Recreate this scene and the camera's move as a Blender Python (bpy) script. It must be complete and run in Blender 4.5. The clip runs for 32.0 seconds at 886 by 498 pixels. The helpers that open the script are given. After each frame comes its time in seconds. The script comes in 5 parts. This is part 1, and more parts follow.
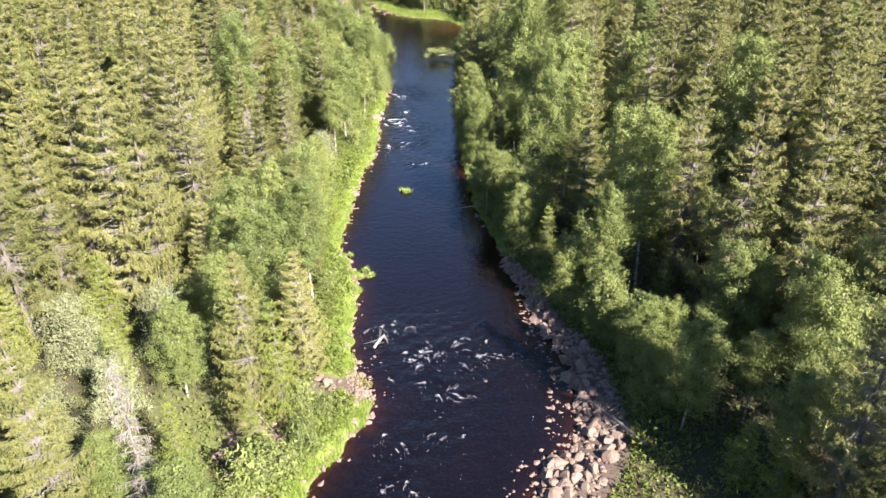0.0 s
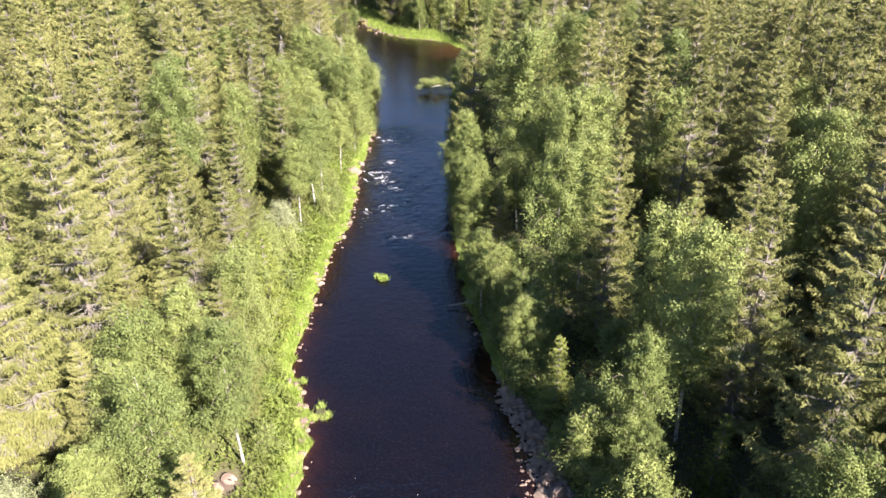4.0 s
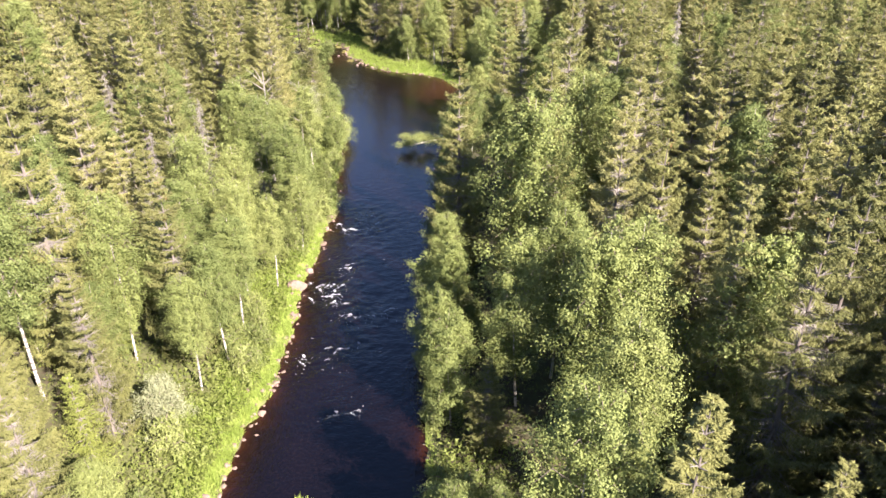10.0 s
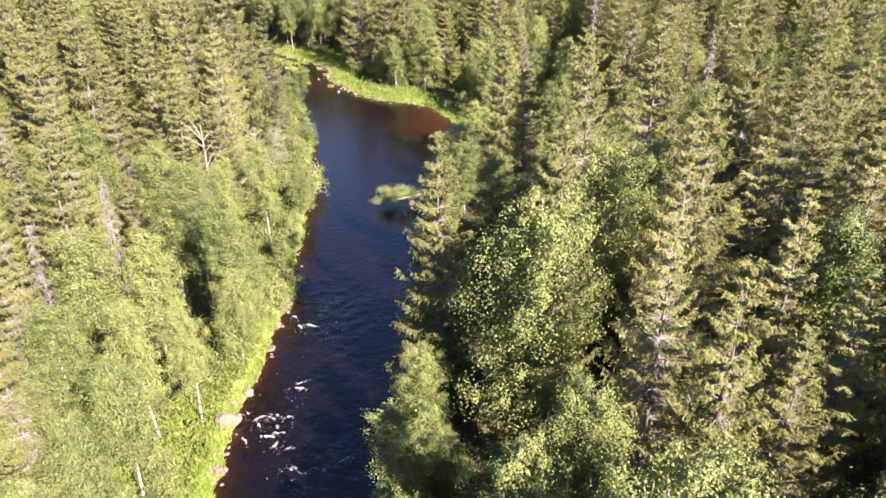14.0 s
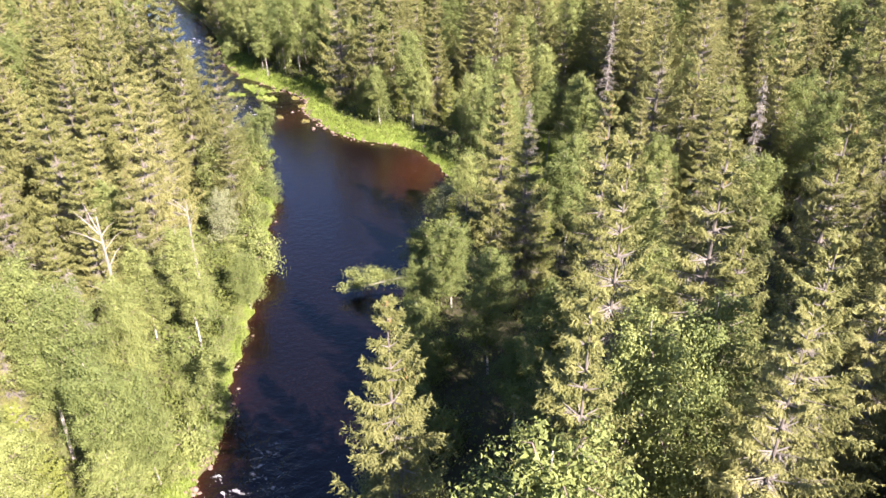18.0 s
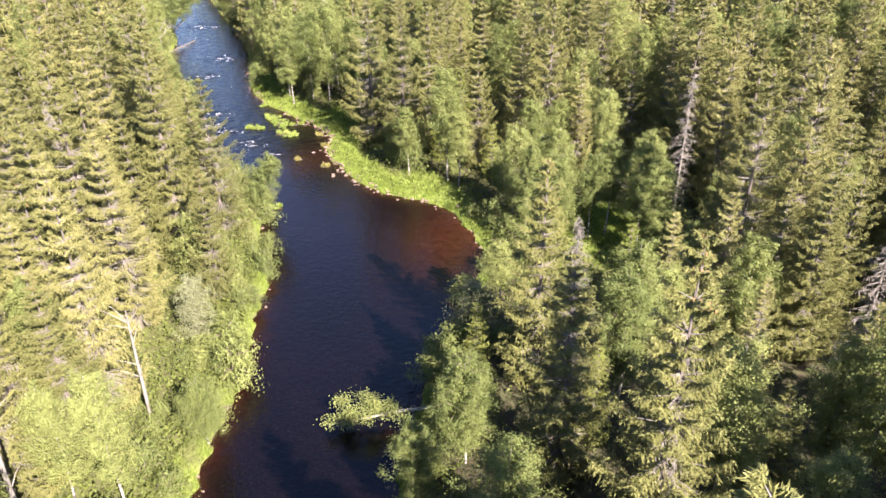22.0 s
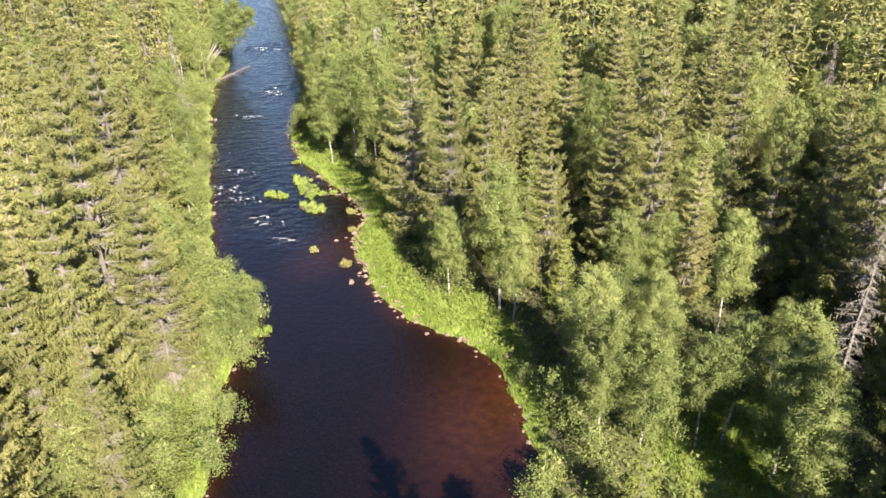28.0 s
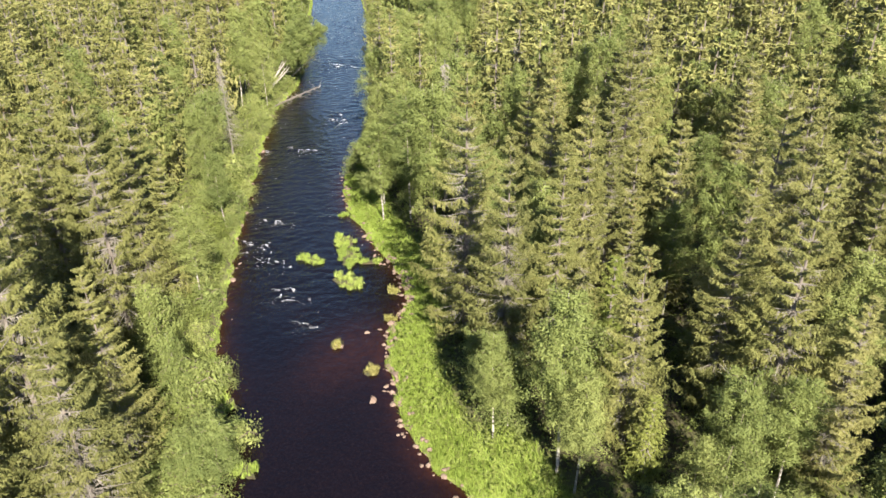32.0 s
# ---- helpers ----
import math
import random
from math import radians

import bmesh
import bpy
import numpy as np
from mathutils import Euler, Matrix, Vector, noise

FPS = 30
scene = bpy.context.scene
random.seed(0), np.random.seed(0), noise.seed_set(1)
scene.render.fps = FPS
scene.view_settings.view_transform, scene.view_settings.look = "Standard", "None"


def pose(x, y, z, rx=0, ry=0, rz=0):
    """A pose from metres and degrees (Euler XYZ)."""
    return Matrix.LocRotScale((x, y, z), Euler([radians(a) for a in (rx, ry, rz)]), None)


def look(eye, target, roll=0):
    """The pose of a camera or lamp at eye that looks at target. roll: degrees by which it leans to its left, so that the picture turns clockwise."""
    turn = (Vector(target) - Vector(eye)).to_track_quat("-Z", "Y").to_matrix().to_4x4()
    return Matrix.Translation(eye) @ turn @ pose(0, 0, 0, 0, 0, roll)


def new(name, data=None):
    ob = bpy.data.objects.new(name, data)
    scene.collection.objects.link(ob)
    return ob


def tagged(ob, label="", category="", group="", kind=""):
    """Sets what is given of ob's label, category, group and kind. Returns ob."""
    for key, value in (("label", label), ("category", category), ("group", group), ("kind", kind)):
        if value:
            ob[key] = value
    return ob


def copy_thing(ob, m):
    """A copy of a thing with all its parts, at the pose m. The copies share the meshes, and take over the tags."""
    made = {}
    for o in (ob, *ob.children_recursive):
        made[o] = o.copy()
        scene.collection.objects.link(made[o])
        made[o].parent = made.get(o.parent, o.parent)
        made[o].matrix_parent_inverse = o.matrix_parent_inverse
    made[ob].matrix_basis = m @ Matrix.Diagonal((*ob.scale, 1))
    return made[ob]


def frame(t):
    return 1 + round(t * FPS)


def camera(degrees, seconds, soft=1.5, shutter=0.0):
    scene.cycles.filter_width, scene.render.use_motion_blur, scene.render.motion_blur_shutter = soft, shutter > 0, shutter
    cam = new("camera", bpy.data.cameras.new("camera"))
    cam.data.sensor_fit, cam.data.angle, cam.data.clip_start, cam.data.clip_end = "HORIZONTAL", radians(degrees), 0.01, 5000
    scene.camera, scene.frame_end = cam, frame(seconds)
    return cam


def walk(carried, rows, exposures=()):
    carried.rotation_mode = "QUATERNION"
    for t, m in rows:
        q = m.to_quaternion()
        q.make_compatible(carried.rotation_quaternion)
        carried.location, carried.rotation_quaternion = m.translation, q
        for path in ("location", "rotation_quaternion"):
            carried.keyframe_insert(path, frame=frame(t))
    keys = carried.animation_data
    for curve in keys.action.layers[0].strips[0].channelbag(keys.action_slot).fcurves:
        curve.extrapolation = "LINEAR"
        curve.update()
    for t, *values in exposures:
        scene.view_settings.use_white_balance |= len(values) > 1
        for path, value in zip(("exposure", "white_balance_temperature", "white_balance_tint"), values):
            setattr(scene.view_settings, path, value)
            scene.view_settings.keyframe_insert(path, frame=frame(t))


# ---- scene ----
cam = camera(62.5, 32.0, soft=1.5)
METRES, EYE, TILT, LEAN, TURN = 150.0, 36.3, -28.9, 0.0, 0.0
ROWS = [
    (0.0, 0.0, 0.0, 0.0, 0.0, 0.0, -0.0),
    (0.5, 0.002, 0.0139, 0.0083, 0.1, -0.02, -0.05),
    (1.0, 0.0035, 0.0275, 0.0165, 0.12, -0.01, -0.08),
    (1.5, 0.0052, 0.0412, 0.0247, 0.18, -0.01, -0.08),
    (2.0, 0.0068, 0.0549, 0.0331, 0.24, -0.02, -0.1),
    (2.5, 0.0086, 0.0688, 0.0416, 0.33, -0.04, -0.11),
    (3.0, 0.0103, 0.0829, 0.0498, 0.4, -0.03, -0.13),
    (3.5, 0.0118, 0.0968, 0.058, 0.42, -0.05, -0.13),
    (5.5, 0.0192, 0.1529, 0.0884, 0.68, -0.02, -0.17),
    (6.0, 0.0209, 0.1671, 0.0959, 0.73, -0.03, -0.19),
    (6.5, 0.0226, 0.1813, 0.103, 0.8, 0.04, -0.2),
    (7.0, 0.0241, 0.1952, 0.1109, 0.83, -0.03, -0.2),
    (7.5, 0.0259, 0.2091, 0.1181, 0.92, 0.01, -0.22),
    (8.0, 0.0273, 0.2229, 0.1256, 0.96, -0.02, -0.22),
    (8.5, 0.0293, 0.2369, 0.1329, 1.08, -0.03, -0.22),
    (9.0, 0.0309, 0.2504, 0.1402, 1.13, -0.05, -0.18),
    (9.5, 0.0326, 0.2642, 0.1472, 1.21, -0.02, -0.21),
    (10.0, 0.0342, 0.2779, 0.1543, 1.27, -0.0, -0.24),
    (10.5, 0.0356, 0.2913, 0.1616, 1.29, -0.03, -0.24),
    (11.0, 0.0372, 0.305, 0.1689, 1.36, -0.05, -0.25),
    (11.5, 0.0386, 0.3185, 0.1761, 1.4, -0.06, -0.25),
    (12.0, 0.04, 0.3319, 0.1835, 1.43, -0.09, -0.24),
    (12.5, 0.0416, 0.3454, 0.191, 1.5, -0.12, -0.23),
    (13.0, 0.043, 0.3591, 0.1987, 1.57, -0.17, -0.24),
    (13.5, 0.0437, 0.3729, 0.2063, 1.57, -0.18, -0.24),
    (14.0, 0.0449, 0.387, 0.2141, 1.63, -0.21, -0.25),
    (14.5, 0.0464, 0.4011, 0.222, 1.72, -0.23, -0.29),
    (16.5, 0.051, 0.4558, 0.2524, 1.85, -0.31, -0.39),
    (17.0, 0.0523, 0.4696, 0.2599, 1.92, -0.33, -0.38),
    (17.5, 0.0538, 0.483, 0.2672, 1.98, -0.32, -0.39),
    (18.0, 0.0551, 0.4964, 0.2746, 2.0, -0.32, -0.4),
    (18.5, 0.0566, 0.5097, 0.282, 2.1, -0.32, -0.4),
    (19.0, 0.0581, 0.523, 0.2894, 2.34, -0.33, -0.53),
    (19.5, 0.0595, 0.5366, 0.2973, 2.76, -0.36, -0.82),
    (20.0, 0.0609, 0.55, 0.3048, 3.21, -0.38, -1.08),
    (20.5, 0.0623, 0.5636, 0.3123, 3.72, -0.39, -1.38),
    (21.0, 0.064, 0.5767, 0.3198, 4.47, -0.43, -1.77),
    (21.5, 0.0654, 0.5899, 0.3272, 5.41, -0.45, -2.27),
    (22.0, 0.0665, 0.6031, 0.3347, 6.42, -0.5, -2.83),
    (22.5, 0.068, 0.6164, 0.3421, 7.29, -0.54, -3.27),
    (23.0, 0.069, 0.6299, 0.3493, 7.85, -0.56, -3.62),
    (23.5, 0.0696, 0.6433, 0.3567, 8.36, -0.6, -3.88),
    (24.0, 0.0702, 0.6567, 0.3642, 8.97, -0.66, -4.23),
    (24.5, 0.0706, 0.67, 0.3713, 9.54, -0.68, -4.52),
    (25.0, 0.0706, 0.6833, 0.3787, 10.18, -0.73, -4.89),
    (25.5, 0.0707, 0.6968, 0.3859, 10.77, -0.77, -5.21),
    (27.5, 0.0687, 0.7516, 0.4155, 12.9, -0.98, -6.4),
    (28.0, 0.0678, 0.7651, 0.4228, 13.95, -1.1, -6.94),
    (28.5, 0.0673, 0.7786, 0.4302, 15.4, -1.28, -7.66),
    (29.0, 0.0656, 0.7919, 0.4374, 16.88, -1.48, -8.49),
    (29.5, 0.0644, 0.8049, 0.4447, 18.37, -1.71, -9.26),
    (30.0, 0.0628, 0.8187, 0.4521, 19.48, -1.92, -9.81),
    (30.5, 0.0605, 0.8314, 0.4593, 20.34, -2.08, -10.31),
    (31.0, 0.0581, 0.8447, 0.4667, 21.05, -2.22, -10.67),
    (31.5, 0.0552, 0.858, 0.4739, 21.38, -2.29, -10.86),
    (32.0, 0.0521, 0.8712, 0.4811, 21.51, -2.32, -10.95),
]
walk(cam, [(t, pose(0, 0, EYE, TILT, LEAN, TURN) @ pose(METRES * x, METRES * y, METRES * z, 90 + pitch, roll, yaw)) for t, x, y, z, yaw, pitch, roll in ROWS],
     exposures=[(0.0, 2.46, 6150, 17), (9.0, 2.54, 6300, 24), (19.0, 2.48, 6300, 27), (25.0, 2.37, 6400, 22), (29.0, 2.18, 6500, 14), (32.0, 2.02, 6500, 12)])

# ---- light: afternoon sun from behind and to the right, clear sky ----
SUN_SIDE, SUN_HEIGHT = 139.0, 36.5
world = bpy.data.worlds.new("sky")
scene.world = world
world.use_nodes = True
wn = world.node_tree.nodes
sky = wn.new("ShaderNodeTexSky")
sky.sky_type, sky.sun_disc = "NISHITA", False
sky.sun_elevation, sky.sun_rotation = radians(SUN_HEIGHT), radians(SUN_SIDE)
sky.ozone_density, sky.dust_density = 4.5, 0.3
world.node_tree.links.new(sky.outputs[0], wn["Background"].inputs[0])
wn["Background"].inputs[1].default_value = 0.05
sun_data = bpy.data.lights.new("sun", "SUN")
sun_data.energy, sun_data.angle, sun_data.color = 5.0, radians(0.53), (1.0, 0.935, 0.83)
sun = new("sun", sun_data)
sun_way = Vector((math.sin(radians(SUN_SIDE)) * math.cos(radians(SUN_HEIGHT)), math.cos(radians(SUN_SIDE)) * math.cos(radians(SUN_HEIGHT)), math.sin(radians(SUN_HEIGHT))))
sun.matrix_world = look(sun_way * 400, (0, 0, 0))


# ---- materials ----
def material(name):
    m = bpy.data.materials.new(name)
    m.use_nodes = True
    return m, m.node_tree.nodes, m.node_tree.links


def noise_node(nodes, links, scale, detail=3.0, rough=0.55):
    geo = nodes.new("ShaderNodeNewGeometry")
    n = nodes.new("ShaderNodeTexNoise")
    n.inputs["Scale"].default_value, n.inputs["Detail"].default_value, n.inputs["Roughness"].default_value = scale, detail, rough
    links.new(geo.outputs["Position"], n.inputs["Vector"])
    return n.outputs["Fac"]


def ramp(nodes, links, fac, stops):
    r = nodes.new("ShaderNodeValToRGB")
    while len(r.color_ramp.elements) < len(stops):
        r.color_ramp.elements.new(0.5)
    for e, (at, col) in zip(r.color_ramp.elements, stops):
        e.position, e.color = at, (*col, 1)
    links.new(fac, r.inputs["Fac"])
    return r.outputs["Color"]


def blend(nodes, links, fac, a, b, mode="MIX"):
    m = nodes.new("ShaderNodeMix")
    m.data_type, m.blend_type = "RGBA", mode
    for value, socket in ((fac, m.inputs[0]), (a, m.inputs[6]), (b, m.inputs[7])):
        if isinstance(value, (int, float)):
            socket.default_value = value
        elif isinstance(value, tuple):
            socket.default_value = (*value, 1)
        else:
            links.new(value, socket)
    return m.outputs[2]


def bump(nodes, links, fac, strength, distance):
    b = nodes.new("ShaderNodeBump")
    b.inputs["Strength"].default_value, b.inputs["Distance"].default_value = strength, distance
    links.new(fac, b.inputs["Height"])
    return b.outputs["Normal"]


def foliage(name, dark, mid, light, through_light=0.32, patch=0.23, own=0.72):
    """Leaves or needles: colour drifts from tree to tree and from spray to spray, and light shines through."""
    m, nodes, links = material(name)
    tree = noise_node(nodes, links, patch, 2.0)
    spray = noise_node(nodes, links, 2.6, 3.0)
    island = nodes.new("ShaderNodeNewGeometry").outputs["Random Per Island"]
    each = nodes.new("ShaderNodeObjectInfo").outputs["Random"]
    col = ramp(nodes, links, tree, [(0.3, dark), (0.5, mid), (0.7, light)])
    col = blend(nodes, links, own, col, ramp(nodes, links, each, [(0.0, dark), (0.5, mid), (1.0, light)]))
    col = blend(nodes, links, 0.30, col, ramp(nodes, links, spray, [(0.3, dark), (0.72, light)]))
    col = blend(nodes, links, 0.18, col, ramp(nodes, links, island, [(0.0, dark), (0.55, mid), (1.0, light)]))
    p = nodes["Principled BSDF"]
    links.new(col, p.inputs["Base Color"])
    p.inputs["Roughness"].default_value = 0.62
    p.inputs["Specular IOR Level"].default_value = 0.18
    tr = nodes.new("ShaderNodeBsdfTranslucent")
    links.new(col, tr.inputs["Color"])
    mix = nodes.new("ShaderNodeMixShader")
    mix.inputs[0].default_value = through_light
    links.new(p.outputs[0], mix.inputs[1])
    links.new(tr.outputs[0], mix.inputs[2])
    links.new(mix.outputs[0], nodes["Material Output"].inputs["Surface"])
    return m


def rough_stuff(name, stops, scale, fine, roughness=0.85, relief=0.4, distance=0.03):
    m, nodes, links = material(name)
    big = noise_node(nodes, links, scale, 4.0)
    small = noise_node(nodes, links, fine, 5.0)
    each = nodes.new("ShaderNodeObjectInfo").outputs["Random"]
    col = blend(nodes, links, 0.45, ramp(nodes, links, big, stops), ramp(nodes, links, small, stops))
    col = blend(nodes, links, 0.25, col, ramp(nodes, links, each, [(0.0, stops[0][1]), (1.0, stops[-1][1])]))
    p = nodes["Principled BSDF"]
    links.new(col, p.inputs["Base Color"])
    p.inputs["Roughness"].default_value = roughness
    links.new(bump(nodes, links, small, relief, distance), p.inputs["Normal"])
    return m


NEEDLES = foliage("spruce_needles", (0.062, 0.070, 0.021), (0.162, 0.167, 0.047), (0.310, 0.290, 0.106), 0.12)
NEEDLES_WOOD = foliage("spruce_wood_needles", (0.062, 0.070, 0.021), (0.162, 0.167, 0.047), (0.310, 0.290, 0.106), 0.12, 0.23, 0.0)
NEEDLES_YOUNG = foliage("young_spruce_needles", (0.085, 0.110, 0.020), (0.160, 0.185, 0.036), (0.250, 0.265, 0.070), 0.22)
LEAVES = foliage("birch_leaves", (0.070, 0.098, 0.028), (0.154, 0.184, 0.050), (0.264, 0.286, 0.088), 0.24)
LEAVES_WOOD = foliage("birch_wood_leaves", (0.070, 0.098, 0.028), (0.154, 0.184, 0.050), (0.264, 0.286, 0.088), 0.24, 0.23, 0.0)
LEAVES_GREY = foliage("sallow_leaves", (0.140, 0.155, 0.070), (0.210, 0.225, 0.110), (0.290, 0.300, 0.165), 0.24)
GRASS = foliage("meadow_grass", (0.122, 0.184, 0.030), (0.245, 0.325, 0.054), (0.370, 0.425, 0.110), 0.34, 0.6)
UNDERWOOD = foliage("undergrowth_leaves", (0.060, 0.075, 0.016), (0.110, 0.135, 0.028), (0.175, 0.200, 0.050), 0.3)
SEDGE = foliage("dry_sedge", (0.170, 0.150, 0.050), (0.260, 0.230, 0.080), (0.340, 0.330, 0.090), 0.30, 0.5)
CONES = foliage("spruce_cones", (0.150, 0.090, 0.035), (0.220, 0.140, 0.055), (0.290, 0.190, 0.080), 0.05)
TWIGS = rough_stuff("grey_twigs", [(0.2, (0.100, 0.086, 0.068)), (0.5, (0.170, 0.150, 0.122)), (0.8, (0.262, 0.240, 0.202))], 0.6, 5.0)
SPRUCE_BARK = rough_stuff("spruce_bark", [(0.25, (0.07, 0.055, 0.042)), (0.5, (0.12, 0.098, 0.078)), (0.8, (0.20, 0.17, 0.14))], 0.9, 9.0)
LIMB_BARK = rough_stuff("limb_bark", [(0.2, (0.07, 0.05, 0.035)), (0.5, (0.12, 0.09, 0.065)), (0.8, (0.20, 0.16, 0.12))], 0.9, 6.0)
STONE = rough_stuff("river_stone", [(0.2, (0.060, 0.038, 0.026)), (0.5, (0.135, 0.089, 0.064)), (0.85, (0.270, 0.205, 0.155))], 1.6, 8.0, 0.85, 0.6, 0.05)
WOOD_GREY = rough_stuff("weathered_wood", [(0.2, (0.13, 0.112, 0.09)), (0.5, (0.21, 0.188, 0.158)), (0.85, (0.30, 0.275, 0.24))], 1.2, 9.0)


def birch_bark():
    m, nodes, links = material("birch_bark")
    geo = nodes.new("ShaderNodeNewGeometry")
    mp = nodes.new("ShaderNodeMapping")
    mp.inputs["Scale"].default_value = (1.5, 1.5, 6.0)
    n = nodes.new("ShaderNodeTexNoise")
    n.inputs["Scale"].default_value, n.inputs["Detail"].default_value = 1.0, 4.0
    links.new(geo.outputs["Position"], mp.inputs["Vector"])
    links.new(mp.outputs[0], n.inputs["Vector"])
    col = ramp(nodes, links, n.outputs["Fac"], [(0.38, (0.06, 0.05, 0.045)), (0.48, (0.28, 0.25, 0.21)), (0.78, (0.50, 0.47, 0.42))])
    links.new(col, nodes["Principled BSDF"].inputs["Base Color"])
    nodes["Principled BSDF"].inputs["Roughness"].default_value = 0.7
    return m


BIRCH_BARK = birch_bark()


def ground_material():
    """Moss, needle litter and brown peat; the meadow attribute turns it to grassy sward."""
    m, nodes, links = material("forest_floor")
    a, b, c = noise_node(nodes, links, 0.35, 4.0), noise_node(nodes, links, 2.2, 5.0), noise_node(nodes, links, 11.0, 5.0)
    col = ramp(nodes, links, a, [(0.3, (0.040, 0.024, 0.015)), (0.5, (0.042, 0.038, 0.015)), (0.7, (0.060, 0.066, 0.018))])
    col = blend(nodes, links, 0.45, col, ramp(nodes, links, b, [(0.3, (0.055, 0.028, 0.016)), (0.7, (0.060, 0.075, 0.020))]))
    sward = ramp(nodes, links, b, [(0.3, (0.110, 0.145, 0.026)), (0.7, (0.235, 0.275, 0.052))])
    at = nodes.new("ShaderNodeAttribute")
    at.attribute_name = "meadow"
    col = blend(nodes, links, at.outputs["Fac"], col, sward)
    bed = nodes.new("ShaderNodeAttribute")
    bed.attribute_name = "stony"
    col = blend(nodes, links, bed.outputs["Fac"], col, ramp(nodes, links, c, [(0.3, (0.045, 0.026, 0.018)), (0.7, (0.13, 0.09, 0.068))]))
    p = nodes["Principled BSDF"]
    links.new(col, p.inputs["Base Color"])
    p.inputs["Roughness"].default_value = 0.95
    links.new(bump(nodes, links, c, 0.6, 0.08), p.inputs["Normal"])
    return m


def water_material():
    """Peat-brown river water: near black where deep, red-brown over shallows, a clear surface with small ripples."""
    m, nodes, links = material("peat_water")
    bed, mott = noise_node(nodes, links, 0.22, 4.0), noise_node(nodes, links, 1.3, 4.0)
    speck = noise_node(nodes, links, 4.5, 3.0)
    deep = ramp(nodes, links, bed, [(0.3, (0.0020, 0.0013, 0.0020)), (0.55, (0.0031, 0.0018, 0.0026)), (0.75, (0.0052, 0.0027, 0.0032))])
    deep = blend(nodes, links, 0.5, deep, ramp(nodes, links, speck, [(0.42, (0.0013, 0.0010, 0.0015)), (0.62, (0.0045, 0.0030, 0.0033)), (0.75, (0.014, 0.009, 0.0085))]))
    bank = ramp(nodes, links, mott, [(0.3, (0.030, 0.0085, 0.0035)), (0.7, (0.062, 0.020, 0.0085))])
    at = nodes.new("ShaderNodeAttribute")
    at.attribute_name = "shallow"
    col = blend(nodes, links, at.outputs["Fac"], deep, bank)
    p = nodes["Principled BSDF"]
    links.new(col, p.inputs["Base Color"])
    p.inputs["Roughness"].default_value, p.inputs["IOR"].default_value = 0.10, 1.333
    p.inputs["Specular IOR Level"].default_value = 0.72
    r1, r2 = noise_node(nodes, links, 1.6, 3.0), noise_node(nodes, links, 6.0, 2.0)
    both = nodes.new("ShaderNodeMath")
    both.operation = "MULTIPLY_ADD"
    links.new(r2, both.inputs[0])
    both.inputs[1].default_value = 0.35
    links.new(r1, both.inputs[2])
    rapid = nodes.new("ShaderNodeAttribute")
    rapid.attribute_name = "rapid"
    force = nodes.new("ShaderNodeMath")
    force.operation = "MULTIPLY_ADD"
    links.new(rapid.outputs["Fac"], force.inputs[0])
    force.inputs[1].default_value, force.inputs[2].default_value = 0.5, 0.34
    normal = bump(nodes, links, both.outputs[0], 0.36, 0.12)
    links.new(force.outputs[0], normal.node.inputs["Strength"])
    links.new(normal, p.inputs["Normal"])
    return m


def foam_material():
    m, nodes, links = material("foam")
    n = noise_node(nodes, links, 12.0, 3.0)
    links.new(ramp(nodes, links, n, [(0.3, (0.30, 0.30, 0.30)), (0.7, (0.62, 0.62, 0.62))]), nodes["Principled BSDF"].inputs["Base Color"])
    nodes["Principled BSDF"].inputs["Roughness"].default_value = 0.6
    return m


GROUND, WATER, FOAM = ground_material(), water_material(), foam_material()


# ---- mesh helpers ----
def mesh_of(name, verts, tris, mats, index=None, smooth=False):
    """A triangle mesh from arrays."""
    verts, tris = np.asarray(verts, dtype=np.float32), np.asarray(tris, dtype=np.int32)
    me = bpy.data.meshes.new(name)
    me.vertices.add(len(verts))
    me.vertices.foreach_set("co", verts.ravel())
    me.loops.add(tris.size)
    me.loops.foreach_set("vertex_index", tris.ravel())
    me.polygons.add(len(tris))
    me.polygons.foreach_set("loop_start", np.arange(0, tris.size, 3, dtype=np.int32))
    for m in mats:
        me.materials.append(m)
    if index is not None:
        me.polygons.foreach_set("material_index", np.asarray(index, dtype=np.int32))
    me.polygons.foreach_set("use_smooth", np.full(len(tris), smooth))
    me.update(calc_edges=True)
    me.validate()
    return me


class Soup:
    """Gathers triangles with their material slot."""

    def __init__(self):
        self.v, self.f, self.m, self.n = [], [], [], 0

    def add(self, verts, tris, slot=0):
        verts, tris = np.asarray(verts, float).reshape(-1, 3), np.asarray(tris, int).reshape(-1, 3)
        self.v.append(verts)
        self.f.append(tris + self.n)
        self.m.append(np.full(len(tris), slot))
        self.n += len(verts)

    def tris(self, corners, slot=0):
        corners = np.asarray(corners, float).reshape(-1, 3)
        self.add(corners, np.arange(len(corners)).reshape(-1, 3), slot)

    def arrays(self):
        return np.concatenate(self.v), np.concatenate(self.f), np.concatenate(self.m)

    def mesh(self, name, mats, smooth=False):
        v, f, m = self.arrays()
        return mesh_of(name, v, f, mats, m, smooth)


